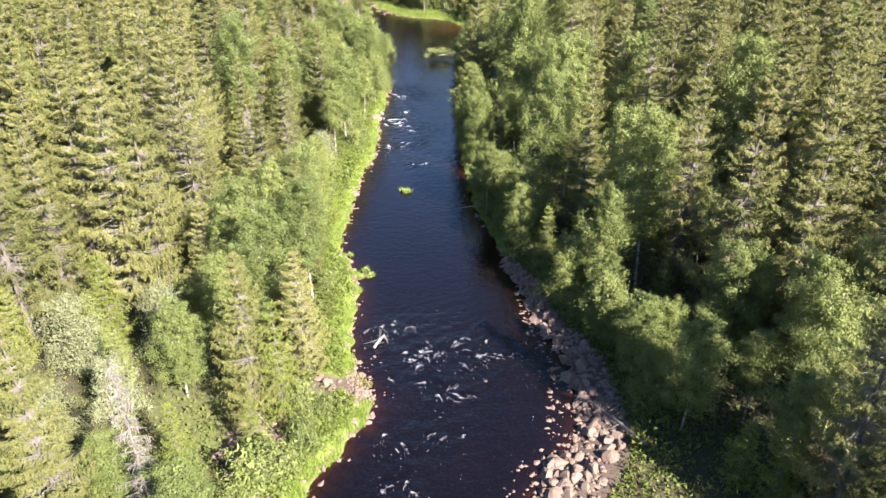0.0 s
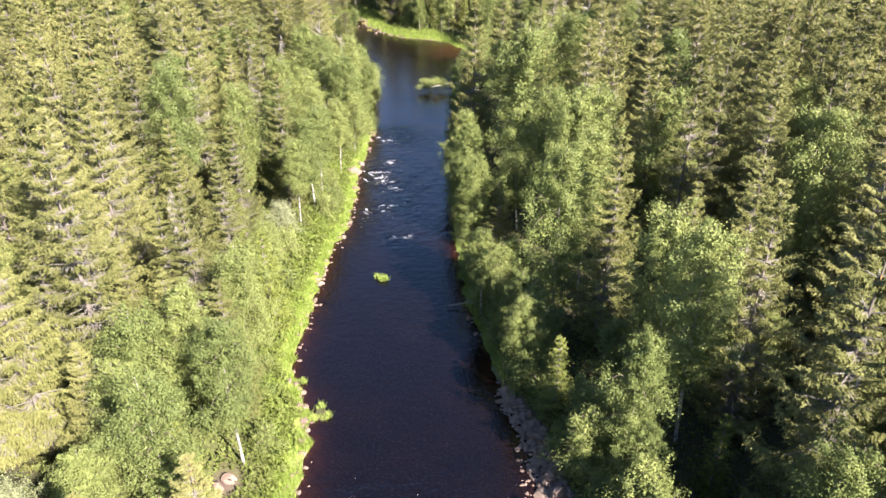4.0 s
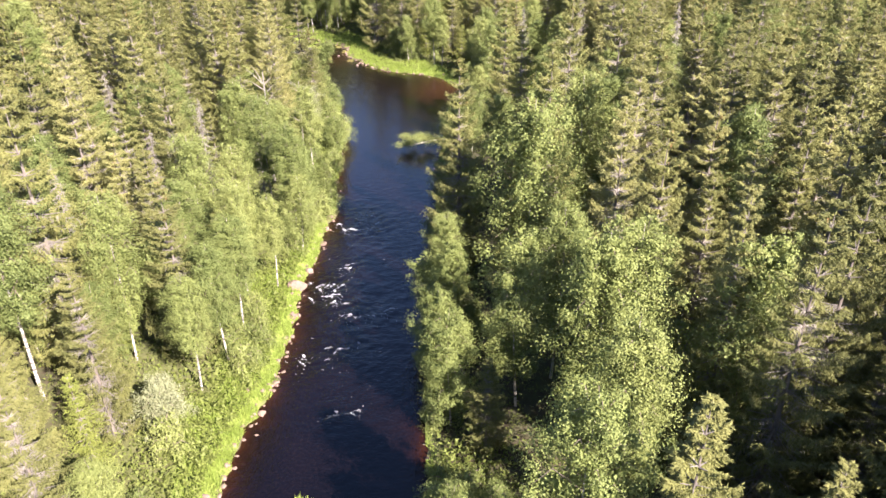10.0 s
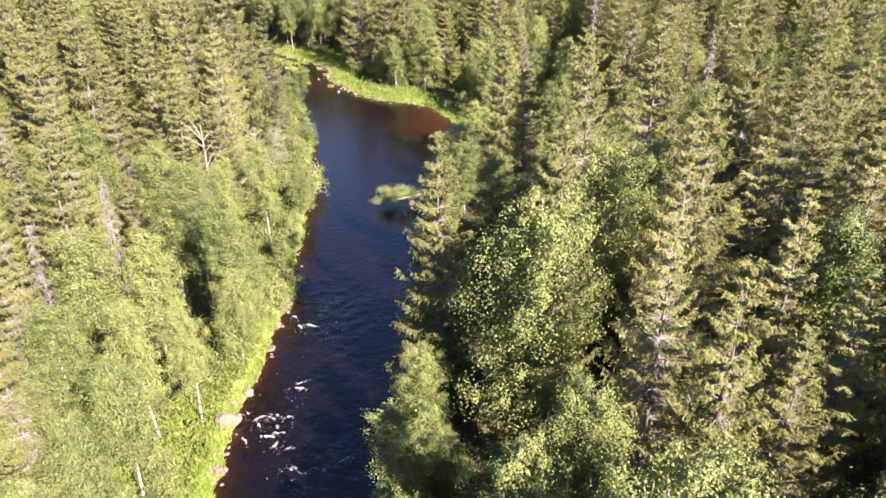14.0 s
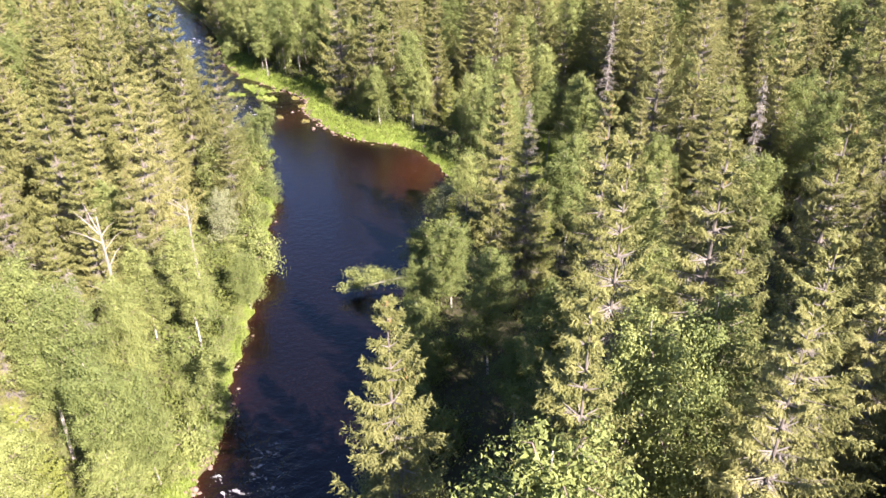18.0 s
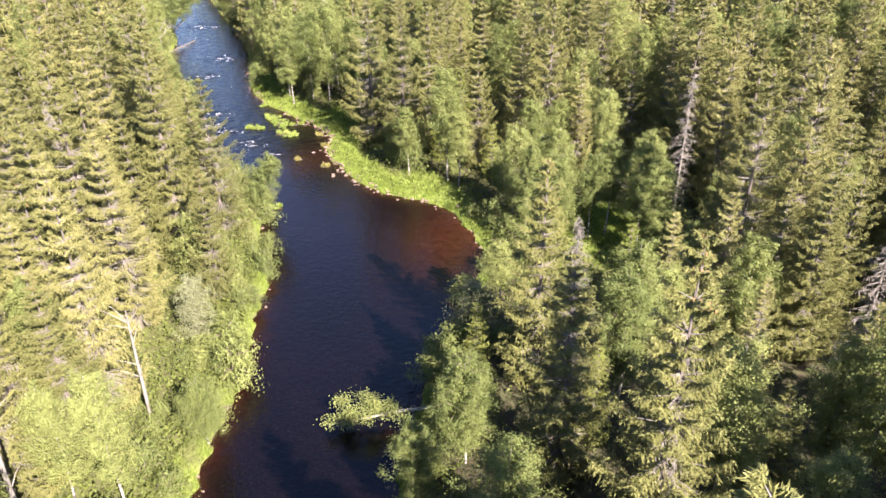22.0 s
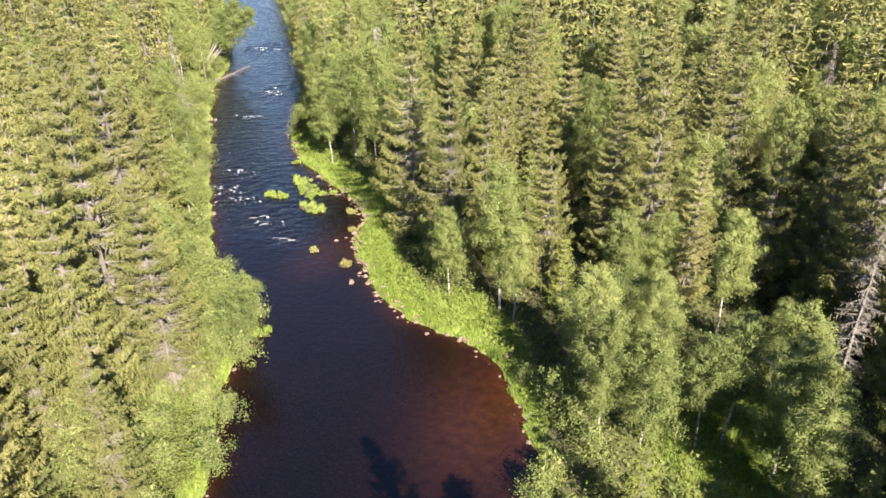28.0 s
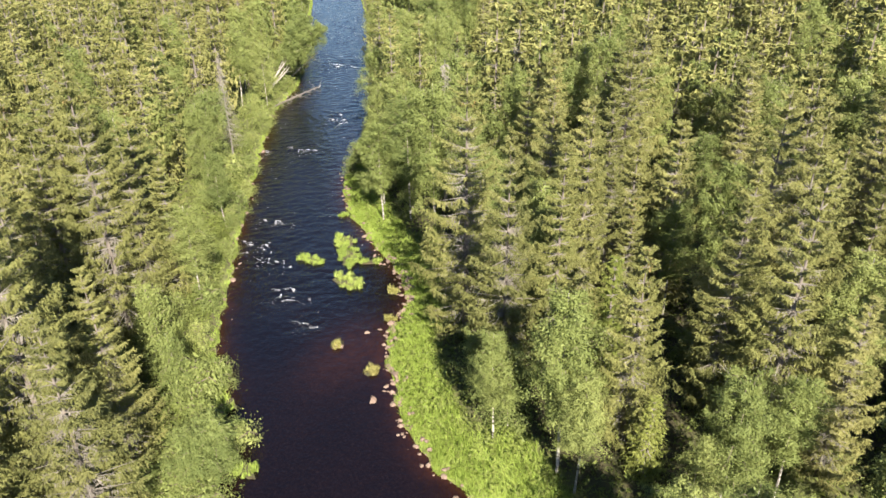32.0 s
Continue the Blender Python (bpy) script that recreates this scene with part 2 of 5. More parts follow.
def tube(soup, points, radii, sides=6, slot=0):
    """A tapered, bent limb through points."""
    pts = np.asarray(points, float)
    verts, tris = [], []
    for i, p in enumerate(pts):
        d = pts[min(i + 1, len(pts) - 1)] - pts[max(i - 1, 0)]
        d /= np.linalg.norm(d) + 1e-9
        a = np.cross(d, (0.31, 0.95, 0.05))
        a /= np.linalg.norm(a) + 1e-9
        b = np.cross(d, a)
        for k in range(sides):
            w = 2 * math.pi * k / sides
            verts.append(p + radii[i] * (a * math.cos(w) + b * math.sin(w)))
    for i in range(len(pts) - 1):
        for k in range(sides):
            q, r = i * sides + k, i * sides + (k + 1) % sides
            tris += [(q, r, r + sides), (q, r + sides, q + sides)]
    last = (len(pts) - 1) * sides
    tris += [(last, last + k, last + k + 1) for k in range(1, sides - 1)]
    soup.add(verts, tris, slot)


def part(name, me, parent, label="", at=None):
    ob = new(name, me)
    ob.parent = parent
    if at is not None:
        ob.matrix_basis = at
    return tagged(ob, label)


# ---- the plan: river banks in metres, going upstream ----
LEFT = [(-12, -40), (-11, 10), (-9.6, 28), (-8.6, 34.5), (-5.2, 40), (-4.8, 42), (-7.2, 46), (-7.7, 52), (-7.9, 60), (-10.7, 66), (-10.4, 75), (-10.2, 85), (-9.3, 90), (-9.0, 97), (-9.5, 103),
        (-9.8, 106), (-9.2, 113), (-9.3, 119), (-8.8, 124), (-10.2, 130), (-10.8, 138), (-11.6, 148), (-13.6, 156), (-14.2, 161), (-18.0, 167), (-19.3, 174), (-24.0, 180.5), (-30.0, 187), (-34.8, 195),
        (-39.5, 202), (-46, 212.5), (-54, 226), (-61, 238.5), (-66, 253), (-76, 270), (-89, 291), (-103, 314), (-130, 355), (-175, 420)]
RIGHT = [(5, -40), (4.5, 10), (5.2, 28), (6.0, 33.5), (7.2, 35.7), (9.6, 37.6), (10.1, 44), (10.2, 48), (8.0, 52), (7.9, 58), (5.8, 63.5), (4.8, 71), (3.6, 76), (3.0, 83), (2.7, 90), (2.5, 98), (2.4, 108),
         (2.4, 120), (2.6, 130), (2.6, 139), (2.8, 147), (4.4, 151), (5.7, 155), (4.0, 159.5), (6.8, 164), (5.5, 169.5), (3.6, 173), (1.8, 176.5), (-0.7, 179.3), (-6.5, 180.3), (-10.8, 183.7), (-13.6, 187.5),
         (-17.4, 192.5), (-17.2, 197), (-19, 201), (-25, 206), (-33, 213), (-37.4, 219.5), (-42, 232), (-47, 245), (-61, 270), (-81, 304), (-88, 315), (-114, 356), (-160, 420)]


def smoothed(line, step=1.6):
    """A rounded run of points along a bank."""
    p = np.asarray(line, float)
    s = np.concatenate([[0], np.cumsum(np.hypot(*np.diff(p, axis=0).T))])
    at = np.arange(0, s[-1], step)
    q = np.stack([np.interp(at, s, p[:, k]) for k in (0, 1)], 1)
    for _ in range(2):
        q[1:-1] = (q[:-2] + 2 * q[1:-1] + q[2:]) / 4
    return q


BANK_L, BANK_R = smoothed(LEFT), smoothed(RIGHT)


def bank_distance(x, y, bank):
    """Distance from points to a bank line."""
    x, y = np.asarray(x, float).ravel(), np.asarray(y, float).ravel()
    best = np.full(x.shape, 1e9)
    for a, b in zip(bank[:-1], bank[1:]):
        d = b - a
        t = np.clip(((x - a[0]) * d[0] + (y - a[1]) * d[1]) / (d @ d), 0, 1)
        best = np.minimum(best, (x - a[0] - t * d[0]) ** 2 + (y - a[1] - t * d[1]) ** 2)
    return np.sqrt(best)


def in_river(x, y):
    x, y = np.asarray(x, float).ravel(), np.asarray(y, float).ravel()
    ring = np.concatenate([BANK_L, BANK_R[::-1]])
    inside = np.zeros(x.shape, bool)
    for a, b in zip(ring, np.roll(ring, -1, axis=0)):
        if a[1] != b[1]:
            inside ^= ((a[1] > y) != (b[1] > y)) & (x < (b[0] - a[0]) * (y - a[1]) / (b[1] - a[1]) + a[0])
    return inside


# distances on a grid, looked up between its nodes
FIELD_X, FIELD_Y, FIELD_STEP = -170.0, -40.0, 0.625


def build_field():
    X, Y = np.meshgrid(np.arange(FIELD_X, 131, FIELD_STEP), np.arange(FIELD_Y, 411, FIELD_STEP))
    dl, dr = bank_distance(X, Y, BANK_L).astype(np.float32), bank_distance(X, Y, BANK_R).astype(np.float32)
    d = np.minimum(dl, dr)
    d = np.where(in_river(X, Y), -d, d)
    x, y = X.ravel(), Y.ravel()
    wob = 0.30 * np.sin(x * 0.9 + y * 1.25) * np.sin(y * 0.63 - x * 0.3 + 1) + 0.24 * np.sin(y * 2.3 + 1.7 * np.sin(x * 1.3)) + 0.16 * np.sin(x * 3.1 - y * 3.7)
    d = d + wob * np.exp(-np.abs(d) / 3.0)
    return np.stack([d, dl, dr]).reshape(3, *X.shape)


FIELD = build_field()


def shore(x, y):
    """Signed distance to the water's edge (land positive), and distances to the two banks."""
    x, y = np.asarray(x, float).ravel(), np.asarray(y, float).ravel()
    u = np.clip((x - FIELD_X) / FIELD_STEP, 0, FIELD.shape[2] - 1.001)
    v = np.clip((y - FIELD_Y) / FIELD_STEP, 0, FIELD.shape[1] - 1.001)
    i, j = u.astype(int), v.astype(int)
    a, b = u - i, v - j
    return (1 - b) * ((1 - a) * FIELD[:, j, i] + a * FIELD[:, j, i + 1]) + b * ((1 - a) * FIELD[:, j + 1, i] + a * FIELD[:, j + 1, i + 1])


def swell(x, y):
    return 0.28 * np.sin(x * 0.21 + 1.3) * np.sin(y * 0.17 + 0.4) + 0.12 * np.sin(x * 0.71 + y * 0.53) + 0.06 * np.sin(x * 1.9 - y * 1.3)


def land(x, y):
    """Height of the ground."""
    x, y = np.asarray(x, float).ravel(), np.asarray(y, float).ravel()
    d, dl, dr = shore(x, y)
    up = 0.75 * np.tanh(np.maximum(d, 0) / 2.0) + 0.022 * np.minimum(np.maximum(d - 3, 0), 120) + swell(x, y) * np.clip((d - 0.5) / 5, 0, 1)
    up = up - 0.9 * np.exp(-((x - 7.0) / 1.6) ** 2) * np.clip((y - 86) / 6, 0, 1) * np.clip((130 - y) / 6, 0, 1)
    return np.where(d > 0, up, -0.9 * np.tanh(-d / 1.8))


def meadow(x, y):
    """How grassy the ground is, 0 to 1."""
    x, y = np.asarray(x, float).ravel(), np.asarray(y, float).ravel()
    d, dl, dr = shore(x, y)
    left = (dl < dr) & (y > 28)
    wl = np.interp(y, [28, 45, 58, 66, 80, 90, 96, 104, 110, 124, 140, 160, 175, 190], [2.2, 2.4, 2.2, 2.4, 3.0, 4.4, 5.4, 5.0, 2.4, 1.6, 1.1, 0.8, 0.7, 0.1])
    wr = np.interp(y, [40, 150, 170, 177, 182, 195, 205, 222, 232, 250], [0.6, 0.8, 1.0, 2.2, 5.0, 5.0, 5.2, 4.6, 1.6, 0.1])
    w = np.where(left, wl, wr) * (1 + 0.25 * np.sin(x * 0.9 + y * 0.6))
    glade = np.exp(-(((x - 18.5) / 5) ** 2 + ((y - 172) / 7.5) ** 2)) + 0.35 * np.exp(-(((x - 13) / 4) ** 2 + ((y - 189) / 5) ** 2))
    return np.where(d > 0, np.clip(np.clip((w - d) / 1.2 + 0.5, 0, 1) + glade + 0.22 * left * np.clip((16 - d) / 6, 0, 1), 0, 1), 0)


def stony(x, y):
    x, y = np.asarray(x, float).ravel(), np.asarray(y, float).ravel()
    d, dl, dr = shore(x, y)
    wr = np.interp(y, [20, 34, 40, 50, 60, 68], [4.6, 4.4, 3.4, 2.2, 1.6, 0.4])
    right = np.clip((wr - dr) / 0.8, 0, 1) * (dr < dl)
    left = np.clip((1.2 - np.hypot(x + 13, (y - 36.5) / 1.8) / 2.2), 0, 1)
    for a, b, k in ((-10.7, 47.4, 1.2), (-8.8, 43.6, 1.3), (-6.2, 43.6, 1.6), (-12.5, 53, 1.1)):
        left = np.maximum(left, np.clip((1.25 - np.hypot(x - a, y - b) / k) * 2, 0, 1))
    edge = np.clip((0.45 - np.abs(d)) / 0.4, 0, 1) * 0.5
    return np.clip(np.maximum(np.maximum(right, left), edge), 0, 1)


# ---- ground: one sheet out to the horizon ----
def spread(lo, hi, step):
    mid = np.arange(lo, hi + step, step)
    far = np.array([6, 18, 45, 110, 260, 600, 1400, 3200.0])
    return np.concatenate([lo - far[::-1], mid, hi + far])


def build_ground():
    xs, ys = spread(-165, 125, 1.0), spread(-30, 345, 1.0)
    X, Y = np.meshgrid(xs, ys)
    Z = land(X, Y)
    n = len(xs)
    i = (np.arange(len(ys) - 1)[:, None] * n + np.arange(n - 1)[None]).ravel()
    tris = np.concatenate([np.stack([i, i + 1, i + n + 1], 1), np.stack([i, i + n + 1, i + n], 1)])
    me = mesh_of("ground", np.stack([X.ravel(), Y.ravel(), Z], 1), tris, [GROUND], smooth=True)
    me.attributes.new("meadow", "FLOAT", "POINT").data.foreach_set("value", meadow(X, Y).astype(np.float32))
    me.attributes.new("stony", "FLOAT", "POINT").data.foreach_set("value", stony(X, Y).astype(np.float32))
    tagged(new("ground", me), "mossy forest floor with brown litter and grassy river banks", "ground", kind="structure")


build_ground()

# rapids: x, y, radius of each patch of broken water
RAPIDS = [(2, 48.8, 3.2), (6, 48, 2.5), (-1.5, 47.5, 3.0), (0.7, 43, 1.8), (-4.1, 51.8, 1.8), (-1.7, 38, 2.2), (-3.2, 33.5, 1.8), (-5.1, 119, 2.4), (-6, 121.5, 1.4), (-5.6, 110, 1.2), (-6, 104, 1.7), (-7.6, 106, 1.2),
          (-2.5, 102, 1.5), (-3.4, 96.7, 1.5), (-6.9, 94.7, 1.3), (-3.5, 89, 1.2), (-37.6, 201.7, 1.9), (-34.2, 200, 1.7), (-38.4, 207, 1.4), (-29, 195.2, 1.8), (-50, 239.5, 2.4), (-24.5, 192, 1.2), (-52.3, 224.4, 1.6), (-66, 266, 2.6), (-48.4, 227, 1.5), (-5.1, 119.4, 1.1), (-4.6, 118.2, 0.9), (-6.2, 105, 0.9), (-7.0, 106.4, 0.8), (-36.5, 202.5, 0.9)]


def roughness_of_river(x, y):
    w = sum(np.exp(-(((x - a) ** 2 + ((y - b) * 0.8) ** 2) / (r * r * 1.6))) for a, b, r in RAPIDS)
    stream = np.clip((y - 84) / 8, 0, 1) * np.clip((127 - y) / 8, 0, 1) * 0.35 + np.clip((y - 186) / 12, 0, 1) * 0.8 + np.clip((56 - y) / 6, 0, 1) * 0.4
    return np.clip(w + stream, 0, 1.3)


def waves(x, y):
    k = roughness_of_river(x, y)
    h = [noise.noise((a * 1.15, b * 1.6, 0.3)) + 0.7 * noise.noise((a * 2.6, b * 3.4, 4.1)) for a, b in zip(x, y)]
    return (0.006 + 0.075 * k) * np.array(h)


def build_water():
    step = 0.4
    xs, ys = np.arange(-170, 14, step), np.arange(-36, 405, step)
    X, Y = np.meshgrid(xs, ys)
    keep = np.zeros(X.shape, bool)
    mid = np.interp(ys, BANK_L[:, 1], BANK_L[:, 0]) - 16
    end = np.interp(ys, BANK_R[:, 1], BANK_R[:, 0]) + 16
    band = (X > mid[:, None]) & (X < end[:, None])
    d = np.full(X.shape, 50.0)
    d[band] = shore(X[band], Y[band])[0]
    keep = d < 0.9
    cell = keep[:-1, :-1] & keep[1:, :-1] & keep[:-1, 1:] & keep[1:, 1:]
    n = len(xs)
    i = (np.arange(len(ys) - 1)[:, None] * n + np.arange(n - 1)[None])[cell]
    tris = np.concatenate([np.stack([i, i + 1, i + n + 1], 1), np.stack([i, i + n + 1, i + n], 1)])
    used, tris = np.unique(tris, return_inverse=True)
    x, y = X.ravel()[used], Y.ravel()[used]
    me = mesh_of("river", np.stack([x, y, waves(x, y)], 1), tris.reshape(-1, 3), [WATER], smooth=True)
    edge = -shore(x, y)[0]
    bar = np.exp(-(((x - 2.0) / 4.5) ** 2 + ((y - 170.5) / 7.5) ** 2)) + 0.5 * np.exp(-(((x + 19) / 3.0) ** 2 + ((y - 190) / 5) ** 2))
    me.attributes.new("shallow", "FLOAT", "POINT").data.foreach_set("value", np.clip(0.4 * np.exp(-np.maximum(edge, 0) / 0.7) + 0.46 * bar + 0.035 * np.exp(-(((x + 12) / 14) ** 2 + ((y - 178) / 11) ** 2)), 0, 1).astype(np.float32))
    me.attributes.new("rapid", "FLOAT", "POINT").data.foreach_set("value", roughness_of_river(x, y).astype(np.float32))
    tagged(new("water", me), "dark peat-brown river water with ripples and rapids", "river", kind="structure")


build_water()


# ---- trees ----
def unit(v):
    return v / (np.linalg.norm(v, axis=1)[:, None] + 1e-9)


def spruce_crown(rng, h, r, whorls, per, sprays, wide, bare=0.2, cones=0.0, start=0.1, hang=1.0, length=0.2):
    """Whorls of drooping boughs: grey wood inside, side branchlets set with needle tufts, and curtains of hanging twigs."""
    s = Soup()
    up = np.array([0, 0, 1.0])
    row = 9 if sprays > 60 else 5
    for i in range(whorls):
        u = start + (0.985 - start) * (i + rng.uniform(-0.35, 0.35)) / (whorls - 1)
        u = min(max(u, start), 0.985)
        reach = r * (1 - u) ** 0.78 * min(1.0, 0.66 + 1.7 * (u - start)) * rng.uniform(0.86, 1.1) + 0.16
        count = max(4, int(round(per * (1 - 0.35 * u))))
        turn = rng.uniform(0, 6.28)
        for k in range(count):
            az = turn + 6.2832 * k / count + rng.uniform(-0.4, 0.4)
            L = reach * (rng.uniform(0.72, 1.16) if rng.random() < 0.85 else rng.uniform(0.3, 0.7))
            fwd, side = np.array([math.cos(az), math.sin(az), 0]), np.array([-math.sin(az), math.cos(az), 0])
            rise = 0.55 * u - 0.36 * (1 - u) + rng.uniform(-0.14, 0.12)
            curl, sway = 0.34 * (1 - u) + 0.1, rng.uniform(-0.16, 0.16) * L
            z0 = u * h + rng.uniform(-0.10, 0.10)

            def spine(t):
                t = np.asarray(t, float)
                return np.outer(t * L, fwd) + np.outer(np.sin(t * 3.0) * sway, side) + np.outer(z0 + L * (rise * t - 0.25 * np.sin(t * 3.1) * (1 - u) + curl * t * t), up)

            inner = bare * max(0.0, 0.9 - u) ** 0.6 * rng.uniform(0.2, 1.5)
            end = spine([min(0.9, inner + 0.45)])[0]
            root = spine([0.0])[0]
            s.tris([root + side * 0.05, root - side * 0.05, end + up * 0.03], 1)
            s.tris([root + up * 0.05, root - up * 0.05, end], 1)
            n = max(3, int(sprays * (0.30 + 0.70 * L / max(r, 0.1)) / row + 0.5))
            t = inner + (1.0 - inner) * (np.arange(n) + rng.uniform(0, 1, n)) / n
            sign = np.where(np.arange(n) % 2 == 0, 1.0, -1.0)[:, None]
            w = (0.20 * L * np.sin(np.minimum(1.0, 0.25 + t) * 2.4) + 0.16)[:, None] * rng.uniform(0.55, 1.25, (n, 1))
            way = unit(side * sign * rng.uniform(0.55, 1.0, (n, 1)) + fwd * rng.uniform(0.25, 1.0, (n, 1)) + up * rng.uniform(-0.25, 0.08, (n, 1)))
            along = rng.uniform(0.02, 1.0, (n, row, 1))
            sag = rng.uniform(0.25, 0.7, (n, 1, 1)) * (1.05 - u)
            o = (spine(t)[:, None] + way[:, None] * w[:, None] * along - up * w[:, None] * sag * along ** 2 + rng.normal(0, 0.02, (n, row, 3))).reshape(-1, 3)
            m = len(o)
            ahead = np.repeat(way, row, 0) + fwd * 0.2 + rng.normal(0, 0.36, (m, 3)) - up * rng.uniform(0.0, 0.5, (m, 1)) * (1.1 - u)
            across = unit(np.cross(ahead, up + rng.normal(0, 0.4, (m, 3))))
            half = wide * rng.uniform(0.6, 1.3, (m, 1)) * across
            tip = o + unit(ahead) * length * rng.uniform(0.6, 1.25, (m, 1))
            s.tris(np.stack([o + half, o - half, tip], 1), 0)
            m = max(2, int(m * 0.75 * hang))
            pick = rng.integers(0, len(t), m)
            out = rng.uniform(0.0, 0.9, (m, 1))
            o = spine(t[pick]) + way[pick] * w[pick] * out - up * w[pick] * 0.35 * out ** 2
            drop = length * rng.uniform(0.9, 3.0, (m, 1)) * (0.25 + 0.75 * (1 - u))
            half = wide * 0.75 * unit(fwd * rng.normal(0, 1, (m, 1)) + side * rng.normal(0, 1, (m, 1)))
            s.tris(np.stack([o + half, o - half, o + rng.normal(0, 0.05, (m, 3)) - up * drop], 1), 0)
            if inner > 0.1:
                m = max(4, sprays // 12)
                o = spine(rng.uniform(0.05, inner + 0.25, m))
                s.tris(np.stack([o, o + fwd * 0.04, o + side * rng.uniform(-0.45, 0.45, (m, 1)) + fwd * 0.15 - up * rng.uniform(0.05, 0.45, (m, 1))], 1), 1)
            if cones and u > 0.78 and rng.random() < cones:
                o = spine(rng.uniform(0.3, 1.0, 4)) + rng.uniform(-0.12, 0.12, (4, 3))
                s.tris(np.stack([o + side * 0.05, o - side * 0.05, o - up * 0.2], 1), 2)
    a = np.arange(6) * 1.05
    ring = np.stack([np.cos(a), np.sin(a), 0 * a], 1)
    z = h * np.linspace(0.955, 0.99, 6)[:, None] * up
    s.tris(np.stack([z + up * 0.08, z - up * 0.06, z + ring * 0.3 + up * 0.1], 1), 0)
    s.tris(np.stack([ring * 0.06 + up * h * 0.965, np.roll(ring, 1, 0) * 0.06 + up * h * 0.965, np.tile(up * h, (6, 1))], 1), 0)
    return s


def spruce_trunk(h, girth):
    s = Soup()
    tube(s, [(0, 0, -0.5), (0, 0, 0.3), (0.03, 0.02, h * 0.4), (0, 0.03, h * 0.72), (0, 0, h * 0.98)], [girth * 1.5, girth * 1.1, girth * 0.7, girth * 0.3, 0.015], 6)
    return s


def dead_crown(rng, h, r, whorls):
    """Bare grey boughs, many broken, with beard lichen."""
    s = Soup()
    for i in range(whorls):
        u = 0.12 + 0.86 * i / whorls
        for k in range(5):
            az, L = rng.uniform(0, 6.28), (r * (1 - u) ** 0.8 + 0.1) * rng.uniform(0.3, 1.1)
            fwd, side = np.array([math.cos(az), math.sin(az), 0]), np.array([-math.sin(az), math.cos(az), 0])
            base = np.array([0, 0, u * h + rng.uniform(-0.2, 0.2)])
            P = [base, base + fwd * L * 0.5 - (0, 0, 0.16 * L), base + fwd * L - np.array([0, 0, 0.12 * L])]
            s.tris([P[0] + side * 0.04, P[0] - side * 0.04, P[1], P[0] + (0, 0, 0.05), P[0] - (0, 0, 0.04), P[2]], 0)
            s.tris([P[1] + side * 0.025, P[1] - side * 0.025, P[2]], 0)
            for _ in range(9):
                c = P[0] + (P[2] - P[0]) * rng.uniform(0.2, 1) - (0, 0, 0.1 * L)
                tip = c + side * rng.uniform(-0.45, 0.45) + fwd * rng.uniform(0, 0.25) - np.array([0, 0, rng.uniform(0.05, 0.45)])
                s.tris([c, c + fwd * 0.035, tip], 0)
    return s


